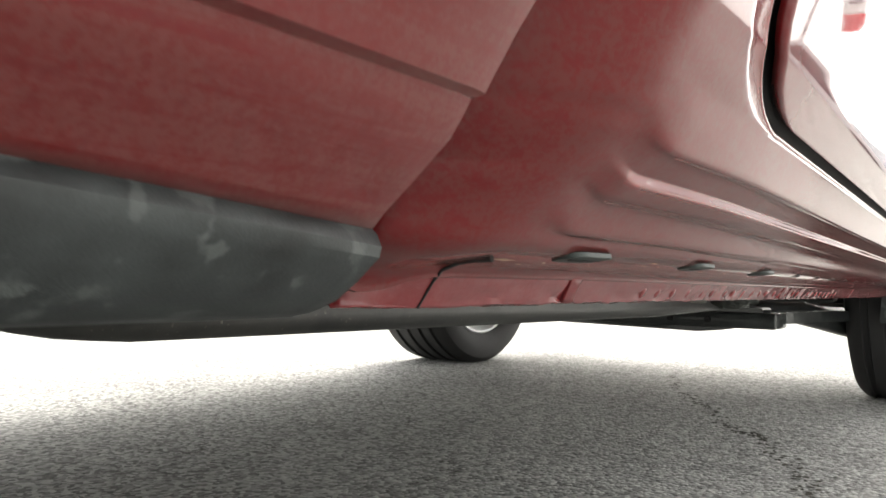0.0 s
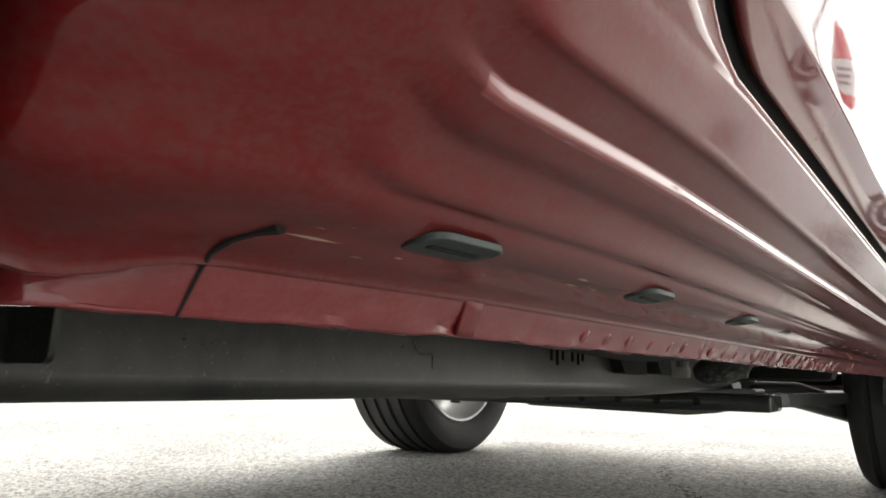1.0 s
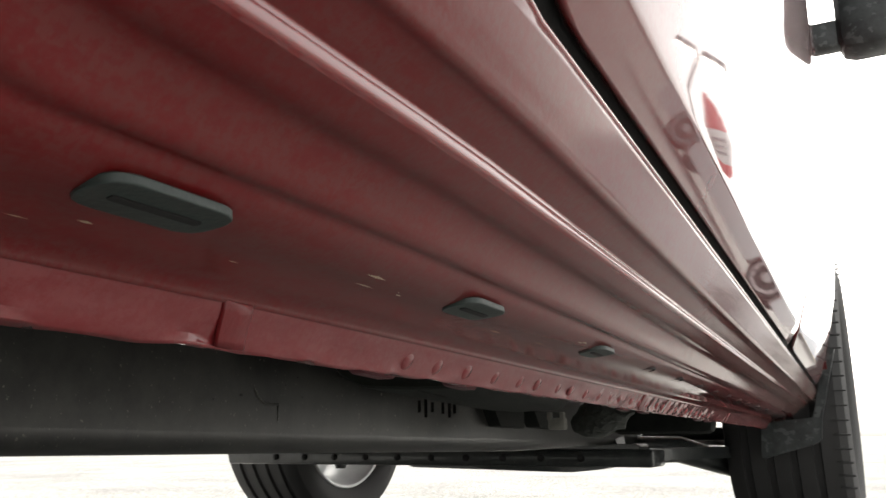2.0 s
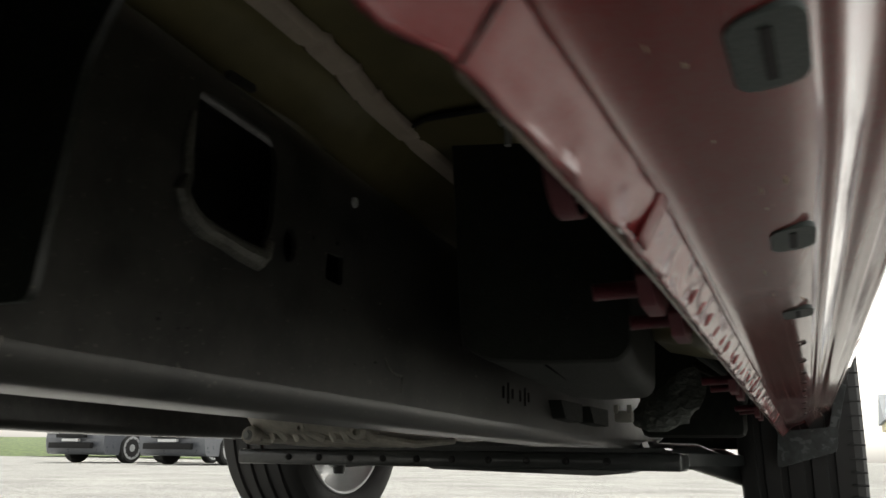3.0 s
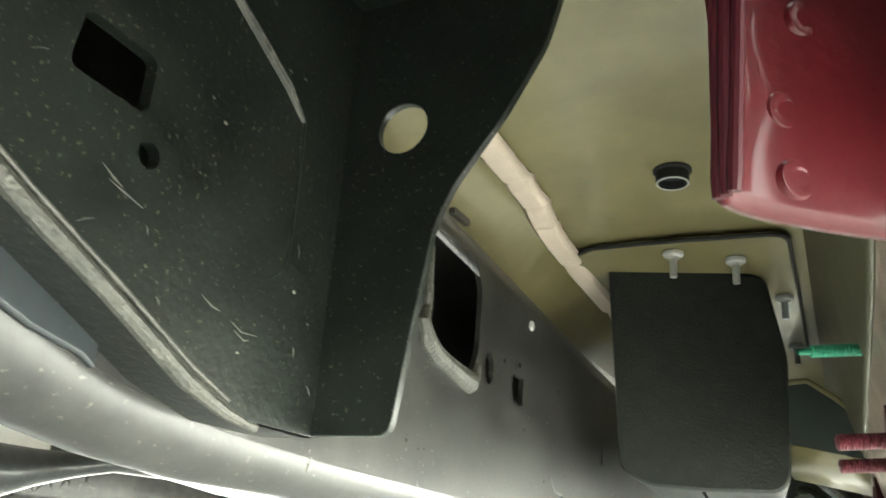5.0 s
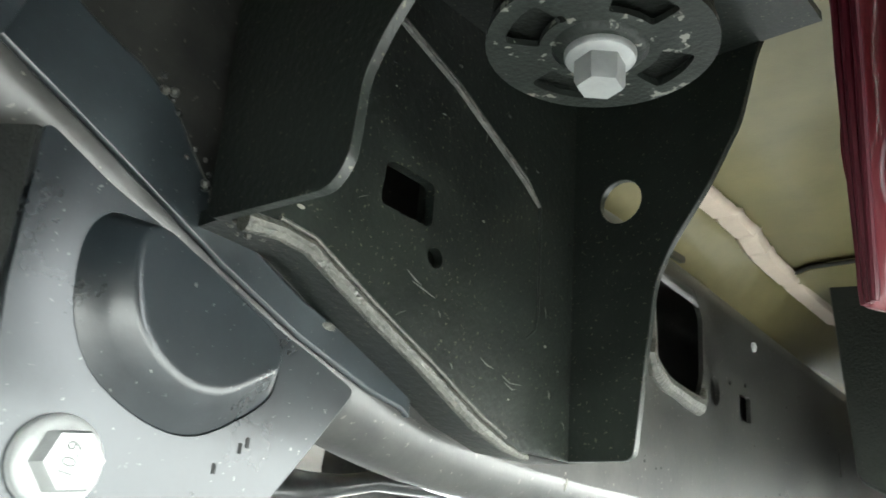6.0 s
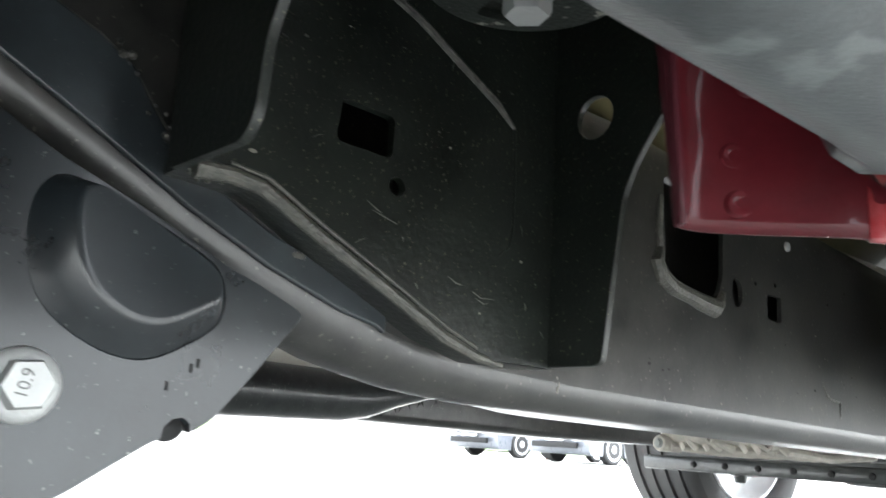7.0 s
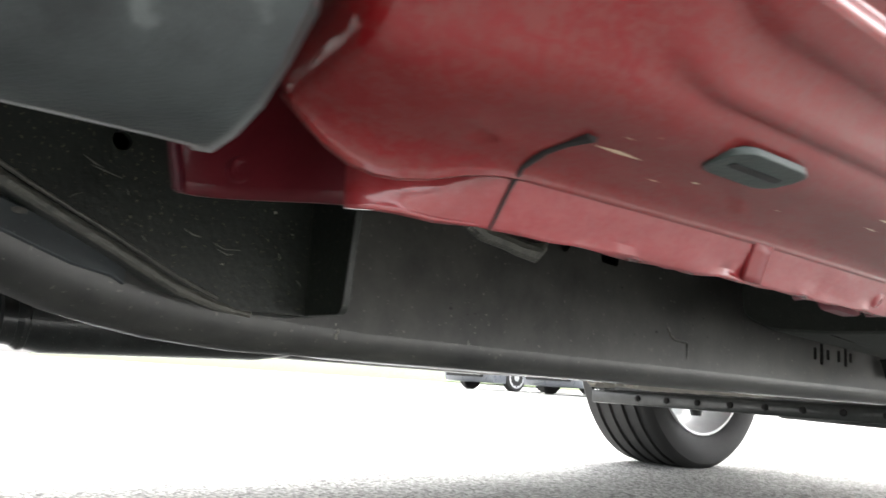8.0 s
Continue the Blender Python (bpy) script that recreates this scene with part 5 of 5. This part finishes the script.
# pieces ahead of the shield: foil-wrapped hose, hose bundle, white clip
bm = bmesh.new()
rows = []
for i in range(15):
    u = i / 14
    ring = []
    for k in range(21):
        a = 2 * math.pi * k / 20
        fold = 1 + 0.20 * noise.noise((3.1 * math.cos(a), 3.1 * math.sin(a), 7 * u)) + 0.12 * noise.noise((9 * math.cos(a), 9 * math.sin(a), 16 * u))
        wide, tall = (0.020 + 0.018 * u) * fold, (0.028 - 0.006 * u) * fold
        ring.append((0.640 - 0.045 * u + wide * math.cos(a), 0.93 + 0.02 * u + 0.4 * wide * math.sin(a), 0.318 - 0.034 * u + tall * math.sin(a)))
    rows.append(ring[:-1] + ring[:1])
grid(bm, rows)
bmesh.ops.remove_doubles(bm, verts=bm.verts, dist=1e-6)
bmesh.ops.holes_fill(bm, edges=bm.edges)
part("wrapped_hose", bm, FOIL, truck, "crumpled foil-wrapped hose end", sharp=20)
bm = bmesh.new()
box(bm, 0.553, 0.576, 0.872, 0.886, 0.272, 0.287, 0.003)
box(bm, 0.553, 0.559, 0.870, 0.878, 0.284, 0.294, 0.0015)
box(bm, 0.570, 0.576, 0.870, 0.878, 0.284, 0.294, 0.0015)
part("white_clip", bm, CLIP, truck, "dull white plastic pipe clip")
for k in range(5):
    bm = bmesh.new()
    tube(bm, [(0.69 - 0.012 * k, 0.78, 0.42 - 0.012 * k), (0.67 + 0.01 * k, 0.95, 0.40 - 0.02 * k), (0.70 - 0.02 * k, 1.15, 0.37), (0.66, 1.4, 0.33 + 0.01 * k)], 0.008 + 0.002 * (k % 2), 10)
    part("hose", bm, SHIELD, truck, "black rubber hose")
# added plain dark box, closes the bright gap behind the hoses
bm = bmesh.new()
box(bm, 0.47, 0.66, 1.42, 1.47, 0.268, 0.50, 0.015)
part("suspension_mount", bm, SHIELD, truck)
for sgn, low, joint in ((1, 0.165, 1.0), (-1, 0.215, 0.55)):
    bm = bmesh.new()
    tube(bm, [(sgn * 0.36, 1.62, 0.235), (sgn * 0.5, 1.85, 0.235), (sgn * 0.66, 2.15, low)], [0.03, 0.03, 0.026], 12)
    tube(bm, [(sgn * 0.36, 2.5, 0.24), (sgn * 0.5, 2.35, 0.235), (sgn * 0.66, 2.2, low)], [0.03, 0.03, 0.026], 12)
    lathe(bm, [(0.03 * joint, -0.03), (0.04 * joint, -0.01), (0.04 * joint, 0.03), (0.025 * joint, 0.06)], pose(sgn * 0.665, 2.19, low - 0.015), 16)
    prism(bm, "z", smooth_loop([(sgn * 0.34, 1.56), (sgn * 0.52, 1.60), (sgn * 0.64, 2.05), (sgn * 0.655, 2.22), (sgn * 0.60, 2.34), (sgn * 0.36, 2.52)], 0.03), 0.215 + 0.012 * (sgn < 0), 0.240)
    part("control_arm", bm, BLACK, truck, "black forged lower control arm")
bm = bmesh.new()
tube(bm, [(-0.66, 2.05, 0.27), (0.66, 2.05, 0.27)], 0.016, 12)
part("tie_rod", bm, BLACK, truck)


def wheel(x, y, sgn, name="front_wheel"):
    """A wheel: grooved tyre and silver rim, sgn to the outside."""
    R, W = 0.365, 0.265
    bm = bmesh.new()
    prof = [(0.250, -W * 0.40), (0.270, -W * 0.47), (0.312, -W * 0.52), (0.345, -W * 0.49), (0.360, -W * 0.43)]
    tread = []
    for g in (-0.30, -0.11, 0.08, 0.27):
        tread += [(R, (g - 0.055) * W), (R - 0.008, (g - 0.045) * W), (R - 0.008, (g + 0.005) * W), (R, (g + 0.015) * W)]
    prof += tread
    prof += [(0.360, W * 0.43), (0.345, W * 0.49), (0.312, W * 0.52), (0.270, W * 0.47), (0.250, W * 0.40)]
    lathe(bm, prof, pose(x, y, R - 0.006, 0, 90 * sgn, 0), 72, close=False)
    bmesh.ops.delete(bm, geom=[f for f in bm.faces if len(f.verts) > 4], context="FACES")
    for v in bm.verts:
        v.co.z = max(v.co.z, 0.0)
    ty = new(name)
    ty.parent = truck
    tagged(ty, "wheel with a silver rim")
    t = part("tyre", bm, RUBBER, ty, "black grooved tyre")
    bm = bmesh.new()
    at = pose(x, y, R - 0.006, 0, 90 * sgn, 0)
    lathe(bm, [(0.258, -W * 0.41), (0.254, -W * 0.44), (0.246, -W * 0.43), (0.240, -W * 0.37), (0.228, -W * 0.2), (0.216, W * 0.1), (0.205, W * 0.28), (0.203, W * 0.36), (0.240, W * 0.40), (0.258, W * 0.41)], at, 48)
    bmesh.ops.delete(bm, geom=[f for f in bm.faces if len(f.verts) > 4], context="FACES")
    lathe(bm, [(0.030, W * 0.24), (0.062, W * 0.26), (0.072, W * 0.30), (0.072, W * 0.36), (0.055, W * 0.39), (0.010, W * 0.39)], at, 24)
    rim = rounded(part("rim", bm, RIM, ty, "silver painted rim"), 0.002, 2)
    for k in range(6):
        bm = bmesh.new()
        prism(bm, "z", smooth_loop([(0.050, -0.028), (0.120, -0.019), (0.212, -0.030), (0.212, 0.030), (0.120, 0.019), (0.050, 0.028)], 0.008, 3), W * 0.27, W * 0.37)
        bm.transform(at @ pose(0, 0, 0, 0, 0, 60 * k + 17))
        part("spoke", bm, RIM, rim)
    bm = bmesh.new()
    lathe(bm, [(0.03, -0.075), (0.135, -0.065), (0.14, -0.05), (0.09, -0.04), (0.08, 0.05)], pose(x, y, R - 0.006, 0, 90 * sgn, 0), 32)
    part("brake_disc", bm, BLACK, ty, "dark brake disc")
    if x > 0 and y > 0:
        for k in range(72):
            a = 2 * math.pi * k / 72
            bm = bmesh.new()
            box(bm, -0.012, 0.022, -0.0015, 0.0015, 0, 0.004)
            bm.transform(pose(x + sgn * 0.115, y, R - 0.006, math.degrees(a), 0, 0) @ Matrix.Translation((0, 0, R - 0.004)))
            part("tread_bar", bm, RUBBER, t)
    return ty


wheel(0.725, 2.25, 1)
wheel(-0.79, 2.25, -1)
# unseen rear wheels, arch liners and axle, added to block light from behind
for sgn in (1, -1):
    wheel(sgn * 0.80, -1.02, sgn, "rear_wheel")
    bm = bmesh.new()
    grid(bm, [[(sgn * x, -1.02 + 0.44 * math.cos(a), 0.36 + 0.44 * math.sin(a)) for a in np.linspace(0.0, math.pi, 15).tolist()] for x in (0.60, 0.88)])
    thick(part("rear_arch_liner", bm, SHIELD, truck), 0.003)
bm = bmesh.new()
tube(bm, [(-0.68, -1.02, 0.36), (-0.12, -1.02, 0.36), (0.12, -1.02, 0.36), (0.68, -1.02, 0.36)], [0.045, 0.05, 0.05, 0.045], 16)
lathe(bm, [(0.05, -0.13), (0.13, -0.09), (0.15, 0.0), (0.13, 0.09), (0.05, 0.13)], pose(0, -1.02, 0.36, 90), 24)
part("rear_axle", bm, BLACK, truck, "unseen black rear axle housing, added to block light")
bm = bmesh.new()
flap = smooth_loop([(0.686, 0.292), (0.680, 0.218), (0.686, 0.214), (0.798, 0.247), (0.806, 0.256), (0.811, 0.30), (0.850, 0.45), (0.832, 0.45), (0.792, 0.302)], 0.004)
prism(bm, "y", flap, 1.862, 1.88)
rounded(part("arch_liner_end", bm, PLASTIC, truck, "grey-black plastic end of the wheel arch liner"), 0.006, 3)

# bed side with its cladding
BED = [(0.8085, 0.3175), (0.815, 0.323), (0.828, 0.333), (0.837, 0.3400), (0.8415, 0.3455), (0.8436, 0.3490), (0.8478, 0.3499), (0.8505, 0.3545), (0.857, 0.3645), (0.866, 0.377), (0.8758, 0.392), (0.8817, 0.405), (0.8905, 0.43), (0.899, 0.46), (0.909, 0.50), (0.920, 0.56), (0.928, 0.64), (0.932, 0.75), (0.930, 0.9), (0.922, 1.05)]
CLAD = [(0.764, 0.301), (0.7665, 0.2955), (0.7715, 0.2912), (0.7785, 0.2898), (0.787, 0.2915), (0.7965, 0.2962), (0.8045, 0.3030), (0.8098, 0.3088), (0.8122, 0.3118), (0.8126, 0.3140), (0.8112, 0.3168), (0.8082, 0.3196), (0.803, 0.321)]
Y_BED = -0.172


def bed_rise(y):
    """The strip's upper edge climbs a little towards the wheel opening."""
    return -0.0048 + 0.075 * min(0.16, Y_BED - y)


for sgn in (1, -1):
    ysb = [Y_BED, Y_BED - 0.003, Y_BED - 0.01, -0.21, -0.25, -0.33, -0.4, -0.62]
    bm = bmesh.new()
    grid(bm, [[(sgn * (x - (0.006 if k == 0 else 0.001 if k == 1 else 0)), y, z) for x, z in [(x, z + bed_rise(y) * max(0.0, 1 - i / 4)) for i, (x, z) in enumerate(BED)]] for k, y in enumerate(ysb)])
    thick(part("bed_side", bm, BEDRED, truck, "glossy red load bed side"), 0.0015, 0)
    bm = bmesh.new()
    grid(bm, [[(sgn * (x - (0.004 if k == 0 else 0.0005 if k == 1 else 0)), y, z) for x, z in [(x, z + bed_rise(y) * max(0.0, min(1.0, (i - 4) / 4))) for i, (x, z) in enumerate(CLAD)]] for k, y in enumerate(ysb)])
    thick(part("bed_cladding", bm, PLASTIC, truck, "scuffed grey plastic cladding strip"), 0.003, 0)
    bm = bmesh.new()
    grid(bm, [[(sgn * x, y, z) for x, z in ((0.84, 0.36), (0.80, 0.40), (0.76, 0.52), (0.70, 0.60))] for y in (Y_BED - 0.004, -0.62)])
    thick(part("bed_inner_side", bm, SHIELD, truck), 0.002)
    # rear of the bed past the wheel opening
    bm = bmesh.new()
    grid(bm, [[(sgn * 0.90, y, z) for z in (za, 0.85, 1.05)] for y, za in ((-0.62, 0.50), (-0.75, 0.74), (-1.0, 0.82), (-1.25, 0.74), (-1.4, 0.50), (-2.0, 0.50))])
    thick(part("bed_rear_side", bm, RED, truck), 0.003)
bm = bmesh.new()
box(bm, -0.88, 0.88, -2.0, -0.18, 0.60, 0.63)
part("bed_floor", bm, BLACK, truck)
# unseen plain blocks, added to stop light coming in under the bed
bm = bmesh.new()
box(bm, -0.40, 0.40, -1.40, -0.50, 0.30, 0.56, 0.04)
part("tank", bm, SHIELD, truck, "unseen plain black block under the load bed, keeps light out")
bm = bmesh.new()
box(bm, -0.86, 0.86, -1.98, -1.90, 0.28, 0.60, 0.02)
part("rear_bumper", bm, SHIELD, truck, "unseen plain dark block at the rear, keeps light out")
bm = bmesh.new()
box(bm, 0.50, 0.86, -0.72, -0.68, 0.24, 0.60, 0.01)
part("rear_arch_front", bm, SHIELD, truck, "unseen black panel ahead of the rear arch, keeps light out")
bm = bmesh.new()
box(bm, -0.86, 0.86, -0.20, -0.18, 0.52, 1.05)
part("bed_front_panel", bm, RED, truck)
bm = bmesh.new()
box(bm, -0.86, 0.86, -2.02, -1.98, 0.55, 1.05)
part("tailgate", bm, RED, truck)

# dark beam added under the front of the bed, hides bright panel and sky
bm = bmesh.new()
prism(bm, "x", smooth_loop([(-0.245, 0.46), (-0.205, 0.46), (-0.202, 0.598), (-0.248, 0.598)], 0.008), -0.45, 0.45)
part("bed_cross_sill", bm, BLACK, truck, "added black beam that hides the bright bed front")

# plain upper body that closes the truck
bm = bmesh.new()
prism(bm, "x", smooth_loop([(-0.145, 0.55), (1.95, 0.55), (3.05, 0.55), (3.08, 0.95), (2.1, 1.08), (1.45, 1.62), (0.10, 1.66), (-0.12, 1.10)], 0.06), -0.83, 0.83)
part("cab_shell", bm, RED, truck, "red cab and bonnet", sharp=40)
for sgn in (1, -1):
    bm = bmesh.new()
    prism(bm, "x", smooth_loop([(0.02, 1.06), (1.86, 1.06), (1.42, 1.55), (0.14, 1.58)], 0.05), sgn * 0.83, sgn * 0.842)
    part("side_window", bm, GLASS, truck, "dark side window glass")
    bm = bmesh.new()
    arch = [(1.80, 0.40), (1.84, 0.62), (1.98, 0.76), (2.25, 0.80), (2.52, 0.76), (2.66, 0.62), (2.70, 0.40), (3.05, 0.42), (3.05, 0.98), (1.75, 1.03), (1.75, 0.42)]
    prism(bm, "x", arch, sgn * 0.70, sgn * 0.835)
    part("front_wing_panel", bm, RED, truck, "red front wing")


for sgn in (1, -1):
    bm = bmesh.new()
    box(bm, *sorted((sgn * 0.93, sgn * 1.10)), 1.50, 1.60, 0.98, 1.18, 0.03)
    box(bm, *sorted((sgn * 0.84, sgn * 0.95)), 1.53, 1.57, 1.00, 1.06, 0.01)
    part("door_mirror", bm, PLASTIC, truck, "black door mirror housing")


# cab side and frame run a little inwards towards the front
TOE = 0.033


def toe(ob, fall=0.0):
    for v in ob.data.vertices:
        ahead = v.co.y - 0.05
        ahead = 0.0 if ahead < -0.03 else (ahead + 0.03) ** 2 / 0.12 if ahead < 0.03 else ahead
        v.co.x -= math.copysign(TOE * ahead, v.co.x)
        v.co.z -= fall * ahead


for top in [o for o in truck.children if o.name.split(".")[0] in ("frame_rail", "sill_panel", "pinch_flange", "rear_door", "front_door", "door_seal", "door_opening_lip", "inner_sill")]:
    for ob in (top, *top.children_recursive):
        toe(ob, 0.0 if top.name.startswith("frame_rail") else 0.006)


# ---- parked cars ----
def parked_car(x, y, paint, label, rz=0.0, tall=1.0):
    """A saloon-sized car that faces -y before it is turned; x, y is the ground point under its front axle."""
    car = new("parked_car")
    bm = bmesh.new()
    side = [(-0.85, 0.17), (-0.92, 0.45), (-0.90, 0.66), (-0.55, 0.80), (0.55, 0.95), (1.15, 1.42), (2.3, 1.48), (3.1, 1.05), (3.6, 0.98), (3.65, 0.40), (3.5, 0.16),
            (3.02, 0.16), (2.98, 0.45), (2.72, 0.68), (2.46, 0.45), (2.42, 0.16), (0.36, 0.16), (0.33, 0.45), (0.0, 0.70), (-0.33, 0.45), (-0.36, 0.17)]
    prism(bm, "x", smooth_loop(side, 0.08, 3), -0.86, 0.86)
    for v in bm.verts:
        if v.co.z > 0.95:
            v.co.x *= 1 - 0.22 * (v.co.z - 0.95) / 0.5
        if v.co.y < -0.4:
            v.co.y += 0.10 * abs(v.co.x / 0.86) ** 2
        if v.co.z > 0.5:
            v.co.z = 0.5 + (v.co.z - 0.5) * tall
    rounded(part("body", bm, paint, car), 0.03, 2)
    for z0, z1, w, m2, nm in ((0.30, 0.42, 0.62, SEAL, "lower_grille"), (0.52, 0.60, 0.42, SEAL, "grille"), (0.44, 0.50, 0.24, PLATEW, "number_plate")):
        bm = bmesh.new()
        box(bm, -w, w, -0.945, -0.86, z0, z1, 0.01)
        part(nm, bm, m2, car)
    for s in (1, -1):
        bm = bmesh.new()
        box(bm, *sorted((s * 0.50, s * 0.84)), -0.86, -0.66, 0.60, 0.70, 0.03)
        part("headlight", bm, LAMP_OFF, car)
        bm = bmesh.new()
        prism(bm, "x", smooth_loop([(yy, 0.5 + (zz - 0.5) * tall) for yy, zz in ((0.72, 0.98), (1.2, 1.36), (2.2, 1.40), (2.85, 1.06))], 0.05), s * 0.79, s * 0.835)
        part("side_window", bm, GLASS, car)
        for yy in (0.0, 2.72):
            w = new("wheel")
            w.parent = car
            bm = bmesh.new()
            lathe(bm, [(0.24, -0.10), (0.30, -0.10), (0.325, -0.07), (0.325, 0.07), (0.30, 0.10), (0.24, 0.10)], pose(s * 0.77, yy, 0.322, 0, 90 * s, 0), 32)
            part("tyre", bm, RUBBER, w)
            bm = bmesh.new()
            lathe(bm, [(0.25, 0.06), (0.25, 0.098), (0.235, 0.106), (0.15, 0.094), (0.08, 0.10), (0.03, 0.112)], pose(s * 0.77, yy, 0.322, 0, 90 * s, 0), 32)
            trim = part("wheel_trim", bm, WHEELTRIM, w, "silver wheel trim with round vents")
            for k in range(12):
                bm = bmesh.new()
                a = 2 * math.pi * k / 12
                lathe(bm, [(0.014, 0), (0.012, 0.004)], pose(s * 0.77, yy, 0.322, 0, 90 * s, 0) @ Matrix.Translation((0.205 * math.cos(a), 0.205 * math.sin(a), 0.100)), 8)
                part("vent", bm, SEAL, trim)
    car.matrix_world = pose(x, y, 0, 0, 0, rz)
    return tagged(car, label, "car", "parked cars")


first = parked_car(-14.15, 14.0, CARPAINT, "dark grey saloon with silver wheel trims, parked nose out")
second = copy_thing(first, pose(-11.45, 14.0, 0))


# ---- across the car park: white car, lamp post, banner, low building ----
parked_car(2.9, 14.0, WHITEPAINT, "tall white van with dark windows, parked side-on", -90, 1.5)

post = tagged(new("street_lamp"), "grey galvanised lamp post with a twin head", "street lamp")
bm = bmesh.new()
tube(bm, [(0, 0, 0), (0, 0, 0.5), (0, 0, 5.4)], [0.09, 0.07, 0.05], 16)
part("pole", bm, POLE, post)
for sgn in (1, -1):
    bm = bmesh.new()
    box(bm, *sorted((sgn * 0.08, sgn * 0.75)), -0.17, 0.17, 5.38, 5.52, 0.04)
    head = part("lamp_head", bm, POLE, post)
    bm = bmesh.new()
    box(bm, *sorted((sgn * 0.14, sgn * 0.70)), -0.13, 0.13, 5.35, 5.382)
    part("lens", bm, LAMP_GLOW, head, "lit white lens")
post.matrix_world = pose(6.02, 16.0, 0)

flag = tagged(new("banner_flag"), "red and white feather banner on a curved pole", "banner")
bm = bmesh.new()
tube(bm, [(0.02, 0, -0.05), (0.02, 0, 4.0), (0.0, 0, 4.7), (-0.10, 0, 5.0), (-0.26, 0, 5.1)], [0.025, 0.02, 0.016, 0.013, 0.01], 10)
part("pole", bm, POLE, flag)


def cloth(z0, z1, material, name, n=14):
    b = bmesh.new()
    rows = []
    for i in range(n + 1):
        z = z0 + (z1 - z0) * i / n
        w = lerp_table([(3.2, 0.50), (3.35, 0.66), (4.0, 0.66), (4.5, 0.46), (4.8, 0.28), (5.05, 0.02)], z)
        rows.append([(0.02 - w * u, 0.07 * math.sin(5 * u + 2 * z), z) for u in np.linspace(0, 1, 9).tolist()])
    grid(b, rows)
    thick(part(name, b, material, flag), 0.004)


cloth(4.25, 5.05, FLAGRED, "red_top")
cloth(3.55, 4.25, FLAGWHITE, "white_field")
cloth(3.2, 3.55, FLAGRED, "red_foot")
bm = bmesh.new()
for k in range(3):
    box(bm, -0.52, -0.14, -0.10, 0.10, 3.74 + 0.14 * k, 3.79 + 0.14 * k)
part("printed_bars", bm, FLAGBAR, flag)
flag.matrix_world = pose(3.45, 15.6, 0, 0, 24, 0)

house = tagged(new("low_building"), "low pale building with a blue-grey roof and cream fascia", "building")
bm = bmesh.new()
box(bm, -5, 9, 0, 8, 0, 2.3)
part("wall", bm, WALL, house)
bm = bmesh.new()
box(bm, -5.4, 9.4, -0.5, 8.5, 2.3, 2.75)
part("fascia", bm, CREAM, house, "cream fascia board")
bm = bmesh.new()
prism(bm, "x", [(-0.7, 2.75), (8.7, 2.75), (4.0, 4.6)], -5.6, 9.6)
part("roof", bm, ROOF, house, "blue-grey roof")
for k in range(5):
    bm = bmesh.new()
    box(bm, -3.8 + 2.5 * k, -2.2 + 2.5 * k, -0.04, 0.05, 0.9, 2.0)
    w = part("window", bm, GLASS, house)
    bm = bmesh.new()
    box(bm, -3.9 + 2.5 * k, -2.1 + 2.5 * k, -0.12, 0.0, 0.82, 0.9)
    part("sill", bm, PLATEW, w)
house.matrix_world = pose(9, 58, 0)
